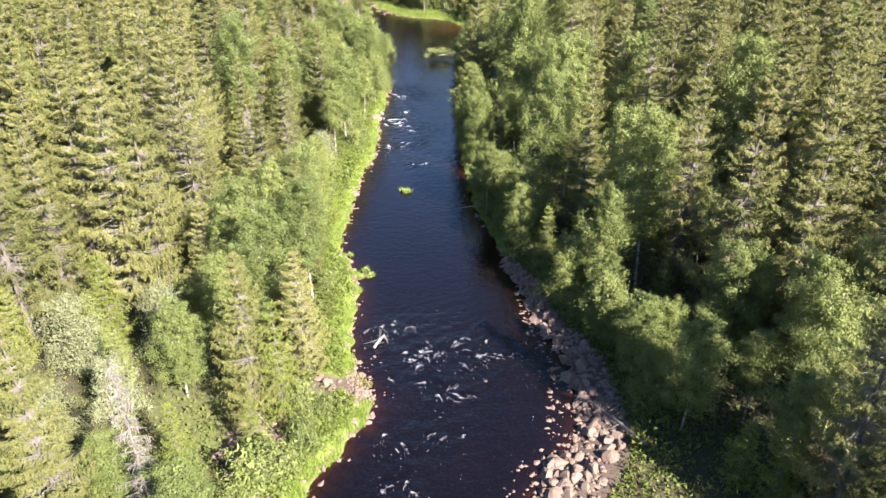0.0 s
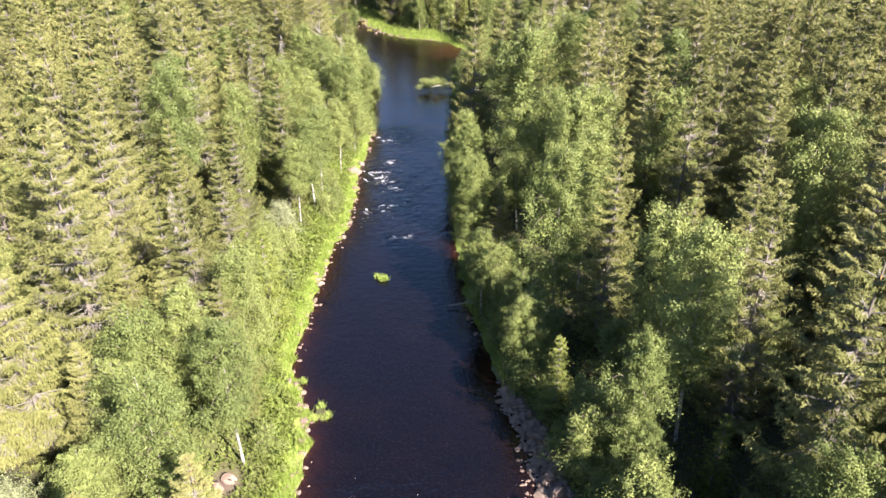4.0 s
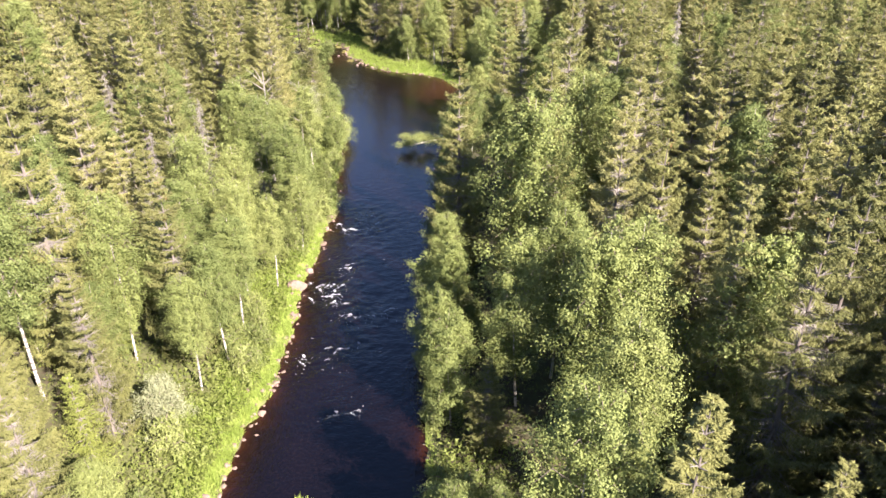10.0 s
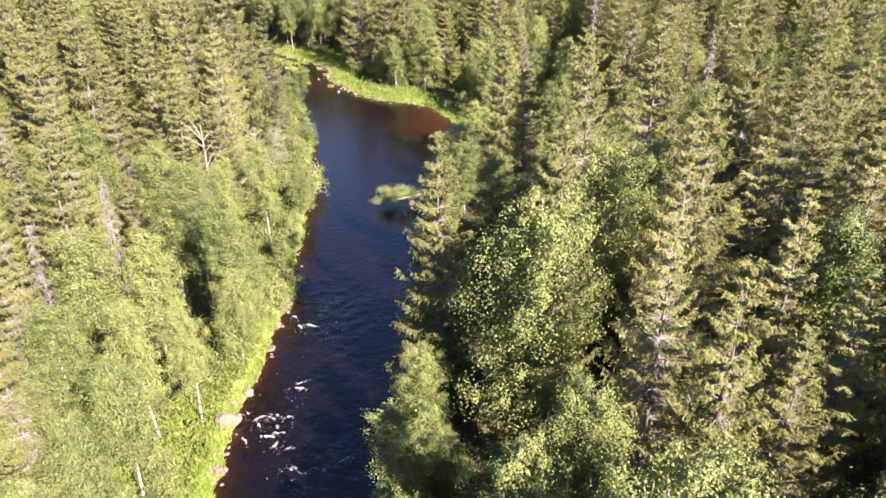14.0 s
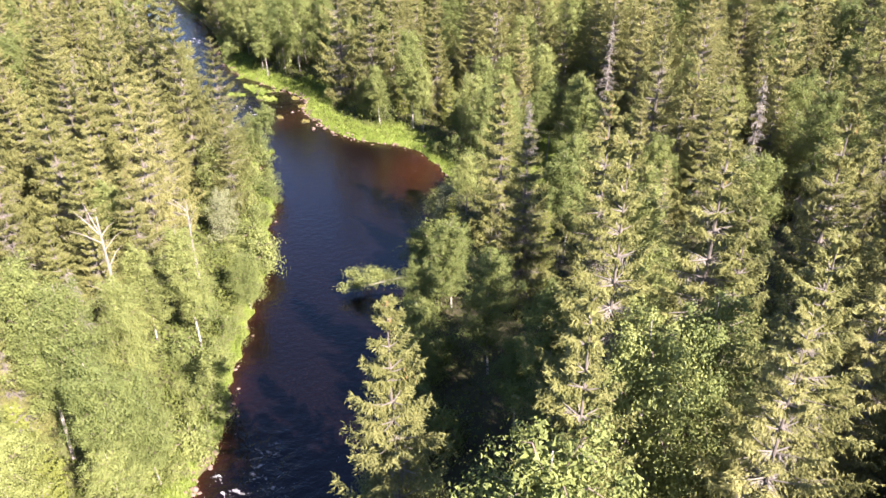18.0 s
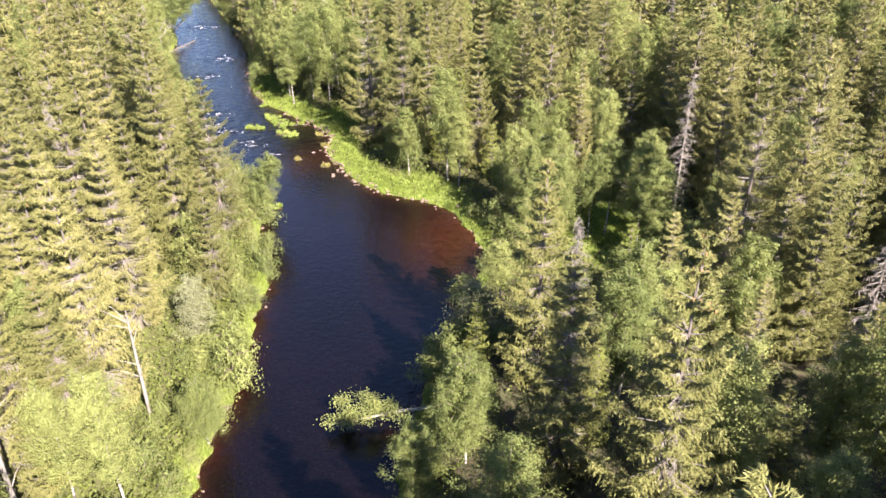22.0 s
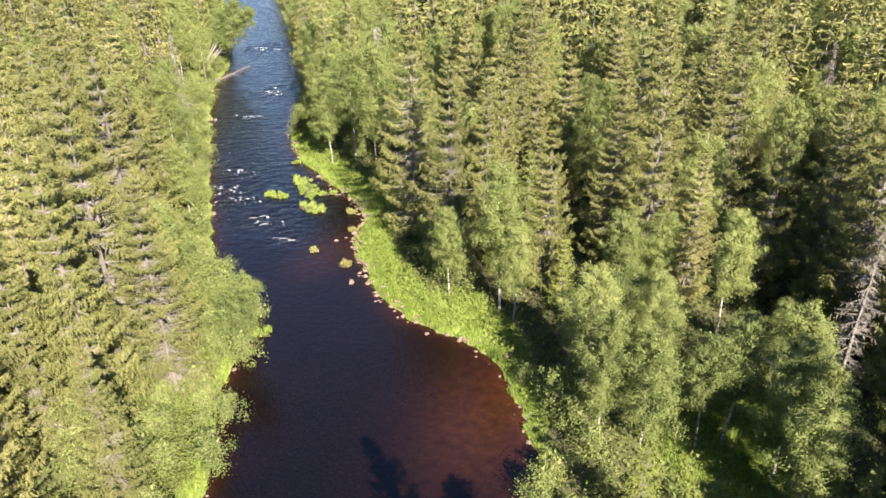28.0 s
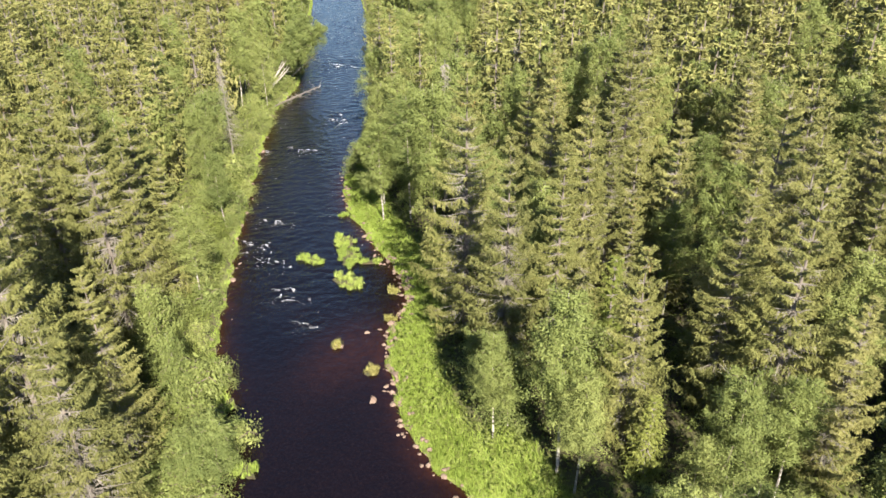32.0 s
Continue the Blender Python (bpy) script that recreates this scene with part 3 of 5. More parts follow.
def leafy(rng, h, r, limbs, leaves, size, low=0.28, slot=0, wood=None, lean=0.0):
    """A birch: limbs that rise and droop at the ends, with leaves gathered in hanging sprays."""
    s, w = Soup(), Soup()
    bend = rng.uniform(-0.35, 0.35, 2)

    def stem(u):
        return np.array([bend[0] * math.sin(u * 2.5) + lean * u * u * h, bend[1] * math.sin(u * 3.1), u * h])

    girth = 0.0062 * h + 0.01
    tube(w, [stem(u) - (0, 0, 0.4 * (u == 0)) for u in (0, 0.12, 0.3, 0.5, 0.7, 0.85, 0.98)], [girth * 1.25, girth, girth * 0.85, girth * 0.62, girth * 0.4, girth * 0.22, 0.015], 6)
    per = leaves // limbs
    for i in range(limbs):
        u = low + (0.97 - low) * ((i + rng.uniform(0, 1)) / limbs) ** 0.9
        v = (u - low) / (1 - low)
        reach = r * (math.sin(math.pi * min(0.98, 0.10 + 0.80 * v ** 0.75)) ** 0.8) * rng.uniform(0.55, 1.15)
        az = i * 2.4 + rng.uniform(-0.5, 0.5)
        fwd = np.array([math.cos(az), math.sin(az), 0])
        a = stem(max(0.05, u - 0.07))
        b = stem(u) + fwd * reach * 0.55 + (0, 0, 0.25 * reach)
        c = stem(u) + fwd * reach + (0, 0, (0.15 - 0.35 * (1 - v)) * reach)
        tube(w, [a, b, b + (c - b) * 0.7], [0.04 * (1 - 0.6 * v), 0.022, 0.006], 3, 1)
        tufts = 6 if per > 150 else 4
        tc = rng.beta(2.2, 1.1, tufts)[:, None]
        middle = (1 - tc) ** 2 * a + 2 * tc * (1 - tc) * b + tc * tc * c + rng.normal(0, 0.16 + 0.10 * reach, (tufts, 3))
        girths = rng.uniform(0.55, 1.3, (tufts, 1)) * (0.13 + 0.085 * reach)
        pick = rng.integers(0, tufts, per)
        fall = rng.exponential(0.9, (per, 1)) * (0, 0, 1)
        blob = rng.normal(0, 1, (per, 3)) * (1, 1, 0.8) - fall
        q = middle[pick] + girths[pick] * blob
        face = blob * 0.55 + (q - stem(u)) * (0.5, 0.5, 0.1) / max(0.6, r) + np.array([0, 0, 0.65]) + rng.normal(0, 0.42, (per, 3))
        d1 = unit(np.cross(face, rng.normal(0, 1, (per, 3))))
        d2 = unit(np.cross(face, d1))
        k = size * rng.uniform(0.6, 1.3, per)[:, None]
        core = rng.uniform(0.1, 0.5, (max(5, per // 9), 1))
        heart = (1 - core) ** 2 * a + 2 * core * (1 - core) * b + core * core * c + rng.normal(0, 0.2, (len(core), 3))
        e1, e2 = rng.normal(0, 1, (len(core), 3)) * 0.065, rng.normal(0, 1, (len(core), 3)) * 0.065
        s.tris(np.stack([heart + e1, heart - e1 * 0.5 + e2, heart - e1 * 0.5 - e2], 1), slot)
        s.tris(np.stack([q + d1 * k * 0.75, q - d1 * k * 0.4 + d2 * k * 0.5, q - d1 * k * 0.4 - d2 * k * 0.5], 1), slot)
    return s, w


def tree_kind(name, label, category, group, parts):
    """One tree as an Empty with its parts, to be copied."""
    top = new(name)
    top.empty_display_size = 0.5
    tagged(top, label, category, group)
    for key, me in parts.items():
        if me:
            part(key, me, top)
    return top


def conifer(trunk, crown, needles):
    return {"trunk": trunk.mesh("trunk", [SPRUCE_BARK]), "crown": crown.mesh("crown", [needles, TWIGS, CONES])}


def broadleaf(leaves, wood, bark, leaf):
    return {"trunk": wood.mesh("trunk", [bark, LIMB_BARK]), "crown": leaves.mesh("crown", [leaf])}


def drop_model(ob):
    for o in (*ob.children_recursive, ob):
        bpy.data.objects.remove(o)


rng = np.random.default_rng(7)
KINDS = {}


def add_kind(key, h, top):
    KINDS.setdefault(key, []).append((h, top))


for i in range(7):
    h, r = [18, 17, 19, 16, 18, 20, 17][i], [3.6, 3.3, 4.1, 3.5, 2.9, 4.3, 3.4][i]
    bare, cones = [0.28, 0.2, 0.46, 0.24, 0.15, 0.52, 0.34][i], [0.0, 0.5, 0.0, 0.8, 0.0, 0.2, 0.0][i]
    label = ["tall spruce with drooping yellow-green boughs", "tall spruce with brown cones near its top", "old broad spruce with grey bare inner boughs", "spruce with a top full of orange-brown cones",
             "slender spruce with dense green boughs", "big old spruce with lichen-grey lower boughs", "tall spruce with thin hanging boughs"][i]
    crown = spruce_crown(rng, h, r, 21, 8, 520, 0.021, bare, cones, 0.08, 1.0, 0.15)
    add_kind("spruce", h, tree_kind(["spruce_tree", "coned_spruce", "old_spruce", "coned_spruce", "slender_spruce", "old_spruce", "spruce_tree"][i], label, "spruce", "tall spruces of the river forest", conifer(spruce_trunk(h, 0.2), crown, NEEDLES)))
for i in range(3):
    h, r = [8, 10, 6.5][i], [1.8, 2.0, 1.6][i]
    crown = spruce_crown(rng, h, r, 15, 7, 170, 0.025, 0.05, 0, 0.05, 0.6, 0.15)
    add_kind("young", h, tree_kind("young_spruce", "young pointed spruce with fresh green needles", "spruce", "young spruces under the tall trees", conifer(spruce_trunk(h, 0.1), crown, NEEDLES_YOUNG)))
for i in range(2):
    h, r = [16, 14][i], [2.3, 1.9][i]
    add_kind("dead", h, tree_kind("dead_spruce", "dead grey spruce with bare lichen-hung boughs", "dead tree", "dead spruces", {"trunk": spruce_trunk(h, 0.15).mesh("dead_trunk", [TWIGS]), "crown": dead_crown(rng, h, r, 32).mesh("dead_crown", [TWIGS])}))
for i in range(6):
    h, r = [14, 15, 13, 12, 16, 14][i], [2.7, 2.3, 2.4, 2.7, 2.8, 2.0][i]
    leaves, wood = leafy(rng, h, r, 40, 31000, 0.082, [0.28, 0.35, 0.25, 0.22, 0.38, 0.42][i], lean=[0, 0.01, -0.01, 0, 0.005, -0.004][i])
    label = ["full-crowned birch with fresh green leaves", "slim birch with white bark and hanging twigs", "leafy birch branching low", "rounded birch with dense light-green leaves", "tall birch with a high crown on a white trunk", "narrow birch with a long bare white trunk"][i]
    add_kind("birch", h, tree_kind(["birch_tree", "slim_birch", "birch_tree", "birch_tree", "slim_birch", "slim_birch"][i], label, "birch", "birches of the river forest", broadleaf(leaves, wood, BIRCH_BARK, LEAVES)))
for i in range(3):
    h, r = [7, 5.5, 8][i], [1.6, 1.5, 1.4][i]
    leaves, wood = leafy(rng, h, r, 26, 9500, 0.08, 0.10)
    add_kind("sapling", h, tree_kind("birch_sapling", "young birch with dense green leaves", "birch", "young birches", broadleaf(leaves, wood, BIRCH_BARK, LEAVES)))
for i in range(2):
    h, r = [7.5, 6][i], [2.3, 2.0][i]
    leaves, wood = leafy(rng, h, r, 34, 14000, 0.08, 0.12)
    add_kind("sallow", h, tree_kind("sallow_tree", "rounded grey-green sallow on the bank", "willow", "sallows on the bank", broadleaf(leaves, wood, SPRUCE_BARK, LEAVES_GREY)))
for i in range(3):
    h, r = [2.2, 1.6, 2.8][i], [1.3, 1.1, 1.5][i]
    leaves, wood = leafy(rng, h, r, 16, 3200, 0.075, 0.05)
    add_kind("bush", h, tree_kind("bank_bush", "low leafy willow bush on the bank", "bush", "bushes on the river bank", broadleaf(leaves, wood, LIMB_BARK, LEAVES)))

for i in range(4):
    h, r = [18, 17, 19, 17][i], [3.5, 3.2, 3.9, 3.1][i]
    crown = spruce_crown(rng, h, r, 19, 8, 240, 0.034, [0.25, 0.12, 0.42, 0.18][i], [0, 0.3, 0, 0.15][i], 0.08, 0.9, 0.22)
    label = ["tall spruce in the thick of the wood", "tall green spruce with some brown cones", "old spruce with greying inner boughs", "slim spruce in the thick of the wood"][i]
    add_kind("spruce_b", h, tree_kind(["spruce_tree", "coned_spruce", "old_spruce", "slender_spruce"][i], label, "spruce", "tall spruces of the river forest", conifer(spruce_trunk(h, 0.19), crown, NEEDLES)))
    h, r = [14, 15, 13, 15][i], [2.6, 2.3, 2.4, 2.8][i]
    leaves, wood = leafy(rng, h, r, 36, 18000, 0.105, [0.28, 0.35, 0.25, 0.4][i])
    label = ["leafy birch among the spruces", "slim birch among the spruces", "low-branched birch among the spruces", "tall birch with a white trunk among the spruces"][i]
    add_kind("birch_b", h, tree_kind(["birch_tree", "slim_birch", "birch_tree", "slim_birch"][i], label, "birch", "birches of the river forest", broadleaf(leaves, wood, BIRCH_BARK, LEAVES)))

snag, stubs = Soup(), Soup()
tube(snag, [(0, 0, -0.4), (0.05, 0, 2.5), (0.0, 0.12, 5.5), (0.15, 0.1, 9)], [0.14, 0.12, 0.09, 0.04], 6)
for i in range(13):
    u, az, L = rng.uniform(2.5, 8.6), rng.uniform(0, 6.28), rng.uniform(0.5, 1.6)
    tube(stubs, [(0.05, 0.06, u), (L * 0.6 * math.cos(az), L * 0.6 * math.sin(az), u + 0.5 * L), (L * math.cos(az), L * math.sin(az), u + 0.7 * L)], [0.035, 0.02, 0.006], 3)
add_kind("snag", 9, tree_kind("tree_snag", "leafless pale dead trunk with a few limbs", "dead tree", "dead trunks", {"trunk": snag.mesh("snag", [WOOD_GREY]), "crown": stubs.mesh("stubs", [WOOD_GREY])}))

TAKEN = []


def plant(key, x, y, h, variant=None, lean=(0, 0)):
    """Sets one tree on the ground at x, y with the height h."""
    choice = KINDS[key]
    model_h, top = choice[int(rng.integers(len(choice))) if variant is None else variant]
    z = float(land(x, y)[0]) - 0.05
    k = h / model_h
    m = pose(x, y, z, lean[0], lean[1], float(rng.uniform(0, 360)) if lean == (0, 0) else 0)
    wide = k ** 0.7 * float(rng.uniform(0.9, 1.12))
    made = copy_thing(top, m)
    made.scale = (wide, wide, k)
    TAKEN.append((x, y))
    return made


# trees that stand out, and unseen spruces added for shade: kind, x, y, height
LANDMARKS_AND_SHADE = {
    "spruce": [(22.8, 64.2, 18, 0), (14.3, 68.3, 18, 4), (9.4, 103.2, 13.8, 4), (7.0, 84.5, 7.6, 6), (22.4, 78.2, 21.2, 5), (25.6, 81, 22, 0), (21.3, 58, 19, 2), (19.5, 105.2, 21.8, 2), (18.6, 92.6, 20.2, 3), (24.5, 100.8, 19.5, 1),
               (20.3, 82.4, 20.2, 4), (16.7, 96.8, 20, 2), (22.2, 48.7, 22, 3), (25.7, 70.9, 21.5, 0), (30.1, 91.9, 22.3, 6), (26.7, 112.6, 18, 0), (21.6, 108.6, 23, 5), (21.3, 115.8, 20.8, 6), (17.5, 131.5, 21, 3),
               (5.1, 108.7, 20.5, 1), (4.4, 112.4, 12, 3), (12.5, 106, 22, 6), (15.1, 114.4, 24.7, 2), (19.8, 116, 25, 5), (11.2, 147, 18.2, 1), (12.7, 137.6, 16.5, 6), (28.9, 163, 15.8, 0), (-6, 190.5, 19.6, 2), (21.1, 154, 11.3, 4),
               (31, 151.7, 14.8, 0), (-0.4, 205.9, 16.6, 0), (-2.7, 198.6, 20, 4), (12, 200.8, 20.5, 0), (12, 191, 20.6, 6), (8.4, 193.1, 16.5, 4), (-6.8, 203, 19, 1), (0.6, 200.6, 12, 3), (3.6, 187.2, 15, 3), (18.7, 206.7, 14.5, 1), (-12.5, 214.7, 16, 1), (-36.7, 184.3, 23, 5),
               (-26.5, 169, 23.3, 2), (-29, 170.7, 22.5, 0), (-23, 162, 22.2, 4), (-36.8, 190.9, 13, 0), (-25.8, 173.4, 15, 0), (-34.8, 159.7, 19, 5), (-19, 140.8, 19.8, 0), (-26, 140.4, 19, 6), (-22.7, 61, 22, 5), (-27.8, 79.8, 19, 2), (-25.3, 109.9, 15.5, 5),
               # x 36 to 42, (30, 24), (22.8, 30), (25.5, 26.5), (28.3, 38.2): added shade spruces, mostly unseen
               (-21.6, 111.9, 18.6, 0), (-33, 156, 19, 2), (-27.1, 55.3, 21, 2), (-26.6, 69, 20, 5), (-20, 101.6, 15, 5), (34.7, 102, 21, 0), (30.5, 151, 15.5, 4), (-32.6, 60.5, 20, 0), (-33, 48, 20, 5), (36, 37, 21, 0), (38, 43, 22, 5),
               (40, 34, 22, 0), (30, 24, 21, 6), (42, 39, 23, 2), (40, 49, 22, 0), (36, 53, 21, 4), (22.8, 30, 21, 2), (25.5, 26.5, 23, 5), (28.5, 52, 21, 4), (28.3, 38.2, 22, 0), (22.5, 93.8, 16, 2), (25.8, 95.8, 17.5, 5), (20.6, 69.2, 14, 4), (26.5, 47, 21, 0)],
    "birch": [(10.9, 70.6, 16.6, 0), (13.4, 83.8, 17.3, 3), (15.6, 84.8, 17.2, 0), (9.3, 88.7, 14.4, 2), (13.9, 76.8, 15.8, 1), (12.1, 91.7, 14.8, 0), (22.3, 82.5, 17.4, 2), (17.6, 56.9, 17.4, 1), (16.7, 61.8, 15.4, 3), (13.4, 53.7, 11.8, 2),
              (21.2, 44.5, 11.8, 3), (16.6, 38.5, 9.8, 2), (29.7, 70, 20, 4), (3.6, 90.4, 9.6, 2), (4.9, 73.6, 8.6, 5), (3.9, 101.8, 9.6, 0), (4.8, 97, 9.5, 2), (4.6, 86.8, 9.8, 3), (18.4, 122, 15.3, 4), (13.3, 119, 15, 1),
              (27.2, 101, 18.4, 2), (11.2, 102.5, 18.8, 3), (9.8, 129, 10.8, 0), (15.7, 110.2, 18.6, 0), (18.7, 111.3, 19, 4), (16.3, 143, 12.4, 1), (17.2, 145.6, 13, 1), (20.1, 147.8, 10.3, 2), (22, 136.5, 12.2, 0),
              (10, 170.5, 10.3, 2), (8.4, 174.8, 10.5, 0), (17.9, 170.7, 10.5, 5), (18.2, 182.9, 12, 5), (-4.5, 184.7, 8.8, 1), (0.4, 183.3, 14, 1), (1.8, 182.3, 9.5, 5), (16, 196.2, 12.7, 0), (16.1, 192.8, 10, 5),
              (-28, 221.5, 12, 1), (-26.5, 216.8, 11, 5), (-27.3, 211.6, 11.5, 1), (-29, 215, 11, 5), (-13.2, 64.9, 11.5, 3), (-13.8, 74.5, 8.6, 5), (-14.1, 90.1, 10, 5), (-12.9, 97.6, 11, 5), (-13, 93.5, 11, 1), (-17.7, 101.4, 12.5, 1),
              (-17.4, 52.2, 10.6, 2), (-17.4, 56.2, 11.6, 3), (-21, 91, 8.6, 0), (-13.8, 102.9, 11.6, 1), (-25.2, 88.5, 18.5, 4), (-18.8, 107.3, 14, 0), (-16.8, 112.3, 11.4, 2), (-15.2, 119.5, 14.4, 4), (-16.9, 132.3, 9, 2), (-13, 131.6, 11.4, 1),
              (-11.2, 138.9, 5.8, 3), (-11.7, 114.5, 12.6, 1), (-10.8, 112.4, 8.4, 2), (-14.3, 124.1, 12, 1), (-16.6, 46.3, 10, 5), (-11.6, 54.9, 12, 1), (-18.8, 41.8, 8.5, 2), (-48.7, 208.9, 11, 0),
              (24.5, 50.5, 12, 2), (27.5, 40.3, 13.5, 0), (24, 36.8, 12.6, 3), (21.8, 34.2, 8.5, 2), (25.2, 33.2, 9.5, 0), (4.4, 133.3, 8.2, 1), (4.6, 127.5, 8, 0), (6.8, 138.5, 8.5, 3), (16.3, 170.2, 9.2, 5), (22.8, 169.1, 9.5, 5), (20.9, 168.4, 11.5, 1), (21.4, 172, 11, 1), (13.2, 186.5, 9.5, 5), (-11.7, 105, 9.5, 5), (-11.3, 118, 9.5, 2)],
    "sallow": [(-26.8, 43.2, 7.5, 0), (-24.7, 34.4, 7, 0), (-22.2, 38.2, 6, 1), (-29.5, 37.5, 8, 0), (-21.5, 46.5, 6.5, 1), (-15, 86, 5, 1), (-16.4, 150, 6, 0), (5.9, 152.8, 5.5, 1)],
    "dead": [(-19.9, 71.4, 13, 0), (-22.5, 109, 14, 1), (25.7, 177, 15.8, 0), (-57, 198, 16, 0), (35, 216, 15, 1)],
    "young": [(20.2, 31.6, 6.5, 0), (18.6, 33.4, 5.2, 2), (8.6, 95.5, 7.5, 0), (-18.5, 82, 8, 1), (24, 163, 7, 0), (18.7, 158.6, 8, 2)],
    "snag": [(-15.9, 140.2, 9, 0), (-17.3, 128.7, 13.5, 0), (9.2, 191.7, 5, 0)],
    "bush": [(-10.8, 96.3, 1.8, 0), (4.4, 158.6, 3.2, 2), (5.2, 157.5, 2.6, 0), (3.2, 149.5, 2.6, 1), (3.6, 146.5, 3.0, 2), (-19.6, 175.2, 2.6, 2), (-18.6, 172.6, 2.8, 0), (-20.6, 177.6, 2.4, 1), (-21.0, 173.5, 3.2, 2), (-16.2, 165.8, 2.6, 2),
             (-14.5, 161.5, 2.8, 0), (-11.8, 141, 2.2, 1), (-11.2, 130.6, 2.4, 2), (-9.9, 124.2, 2.8, 0), (4.0, 80.5, 2.2, 1), (3.6, 87, 2.4, 2), (3.3, 93.5, 2.2, 0), (3.4, 106, 2.4, 2), (3.4, 115.5, 2.6, 1), (3.5, 124, 2.4, 2), (3.7, 131, 2.2, 0)]}
for key, places in LANDMARKS_AND_SHADE.items():
    for x, y, h, variant in places:
        plant(key, x, y, h, variant)
for bank, sign, count, lo, hi in ((BANK_L, -1, 95, 118, 240), (BANK_L, -1, 34, 30, 118), (BANK_R, 1, 75, 62, 176), (BANK_R, 1, 45, 222, 285), (BANK_L, -1, 40, 235, 290)):
    run = bank[(bank[:, 1] > lo) & (bank[:, 1] < hi)]
    for p in run[rng.integers(0, len(run), count)]:
        x, y = float(p[0] + sign * rng.uniform(0.3, 4.5)), float(p[1] + rng.uniform(-0.8, 0.8))
        if shore(x, y)[0][0] > 0.25 and (sign > 0 or y > 118 or shore(x, y)[0][0] > 1.6) and stony(x, y)[0] < 0.4:
            plant("bush", x, y, float(rng.uniform(1.3, 3.2)))
            TAKEN.pop()
# shady growth behind the stones of the east bank
for i in range(34):
    y = float(rng.uniform(40, 74))
    x = float(np.interp(y, BANK_R[:, 1], BANK_R[:, 0]) + np.interp(y, [40, 50, 60, 74], [4.4, 2.8, 2.0, 1.2]) + rng.uniform(0, 3.2))
    plant("sapling" if i % 3 else "birch", x, y, float(rng.uniform(3.5, 6.5)) if i % 3 else float(rng.uniform(6, 8.5)))
for i in range(26):
    y = float(rng.uniform(36, 74))
    plant("bush", float(np.interp(y, BANK_R[:, 1], BANK_R[:, 0]) + np.interp(y, [36, 50, 60, 74], [4.2, 2.3, 1.6, 0.8]) + rng.uniform(0, 3)), y, float(rng.uniform(1.4, 3)))
    TAKEN.pop()
# low growth behind the meadow of the inner bank
for i in range(150):
    x, y = float(rng.uniform(-34, 30)), float(rng.uniform(160, 232))
    d, dl, dr = (float(v[0]) for v in shore(x, y))
    if dr < dl and 4.5 < d < 34 and math.hypot(x - 18.5, y - 171.5) > 7:
        plant("sapling" if i % 3 == 0 else "bush", x, y, float(rng.uniform(3.5, 6.5)) if i % 3 == 0 else float(rng.uniform(1.3, 2.8)))
        TAKEN.pop()
# birches that lean out over the water
plant("snag", -66.6, 244.5, 11, 0, (-30, 38))
plant("snag", -68.1, 247.0, 13, 0, (-36, 26))
plant("snag", -67.5, 250.5, 9, 0, (-10, 48))
plant("birch", -21.3, 172.8, 8.5, 2, (0, 34))
plant("birch", -67.5, 246.5, 15, 5, (-12, 42))
plant("birch", -69.5, 250.5, 14, 5, (-4, 34))
plant("sapling", 6.2, 74.6, 7.5, 2, (0, -16))
plant("sapling", -11.3, 124.8, 6.5, 2, (0, 25))
plant("sapling", 4.2, 99.5, 7, 0, (0, -18))
plant("sapling", 4.4, 94.5, 7.5, 2, (0, -14))

GRID = 4.45
ZONE_Y = [-10, 20, 40, 60, 80, 100, 120, 140, 160, 180, 200, 220, 240, 260, 280, 300, 330]
ZONE_L = [-66, -68, -72, -76, -80, -84, -90, -100, -104, -106, -110, -130, -152, -150, -125, -118, -125]
ZONE_R = [66, 70, 74, 78, 82, 86, 92, 102, 104, 104, 102, 100, 98, 90, 78, 64, 45]


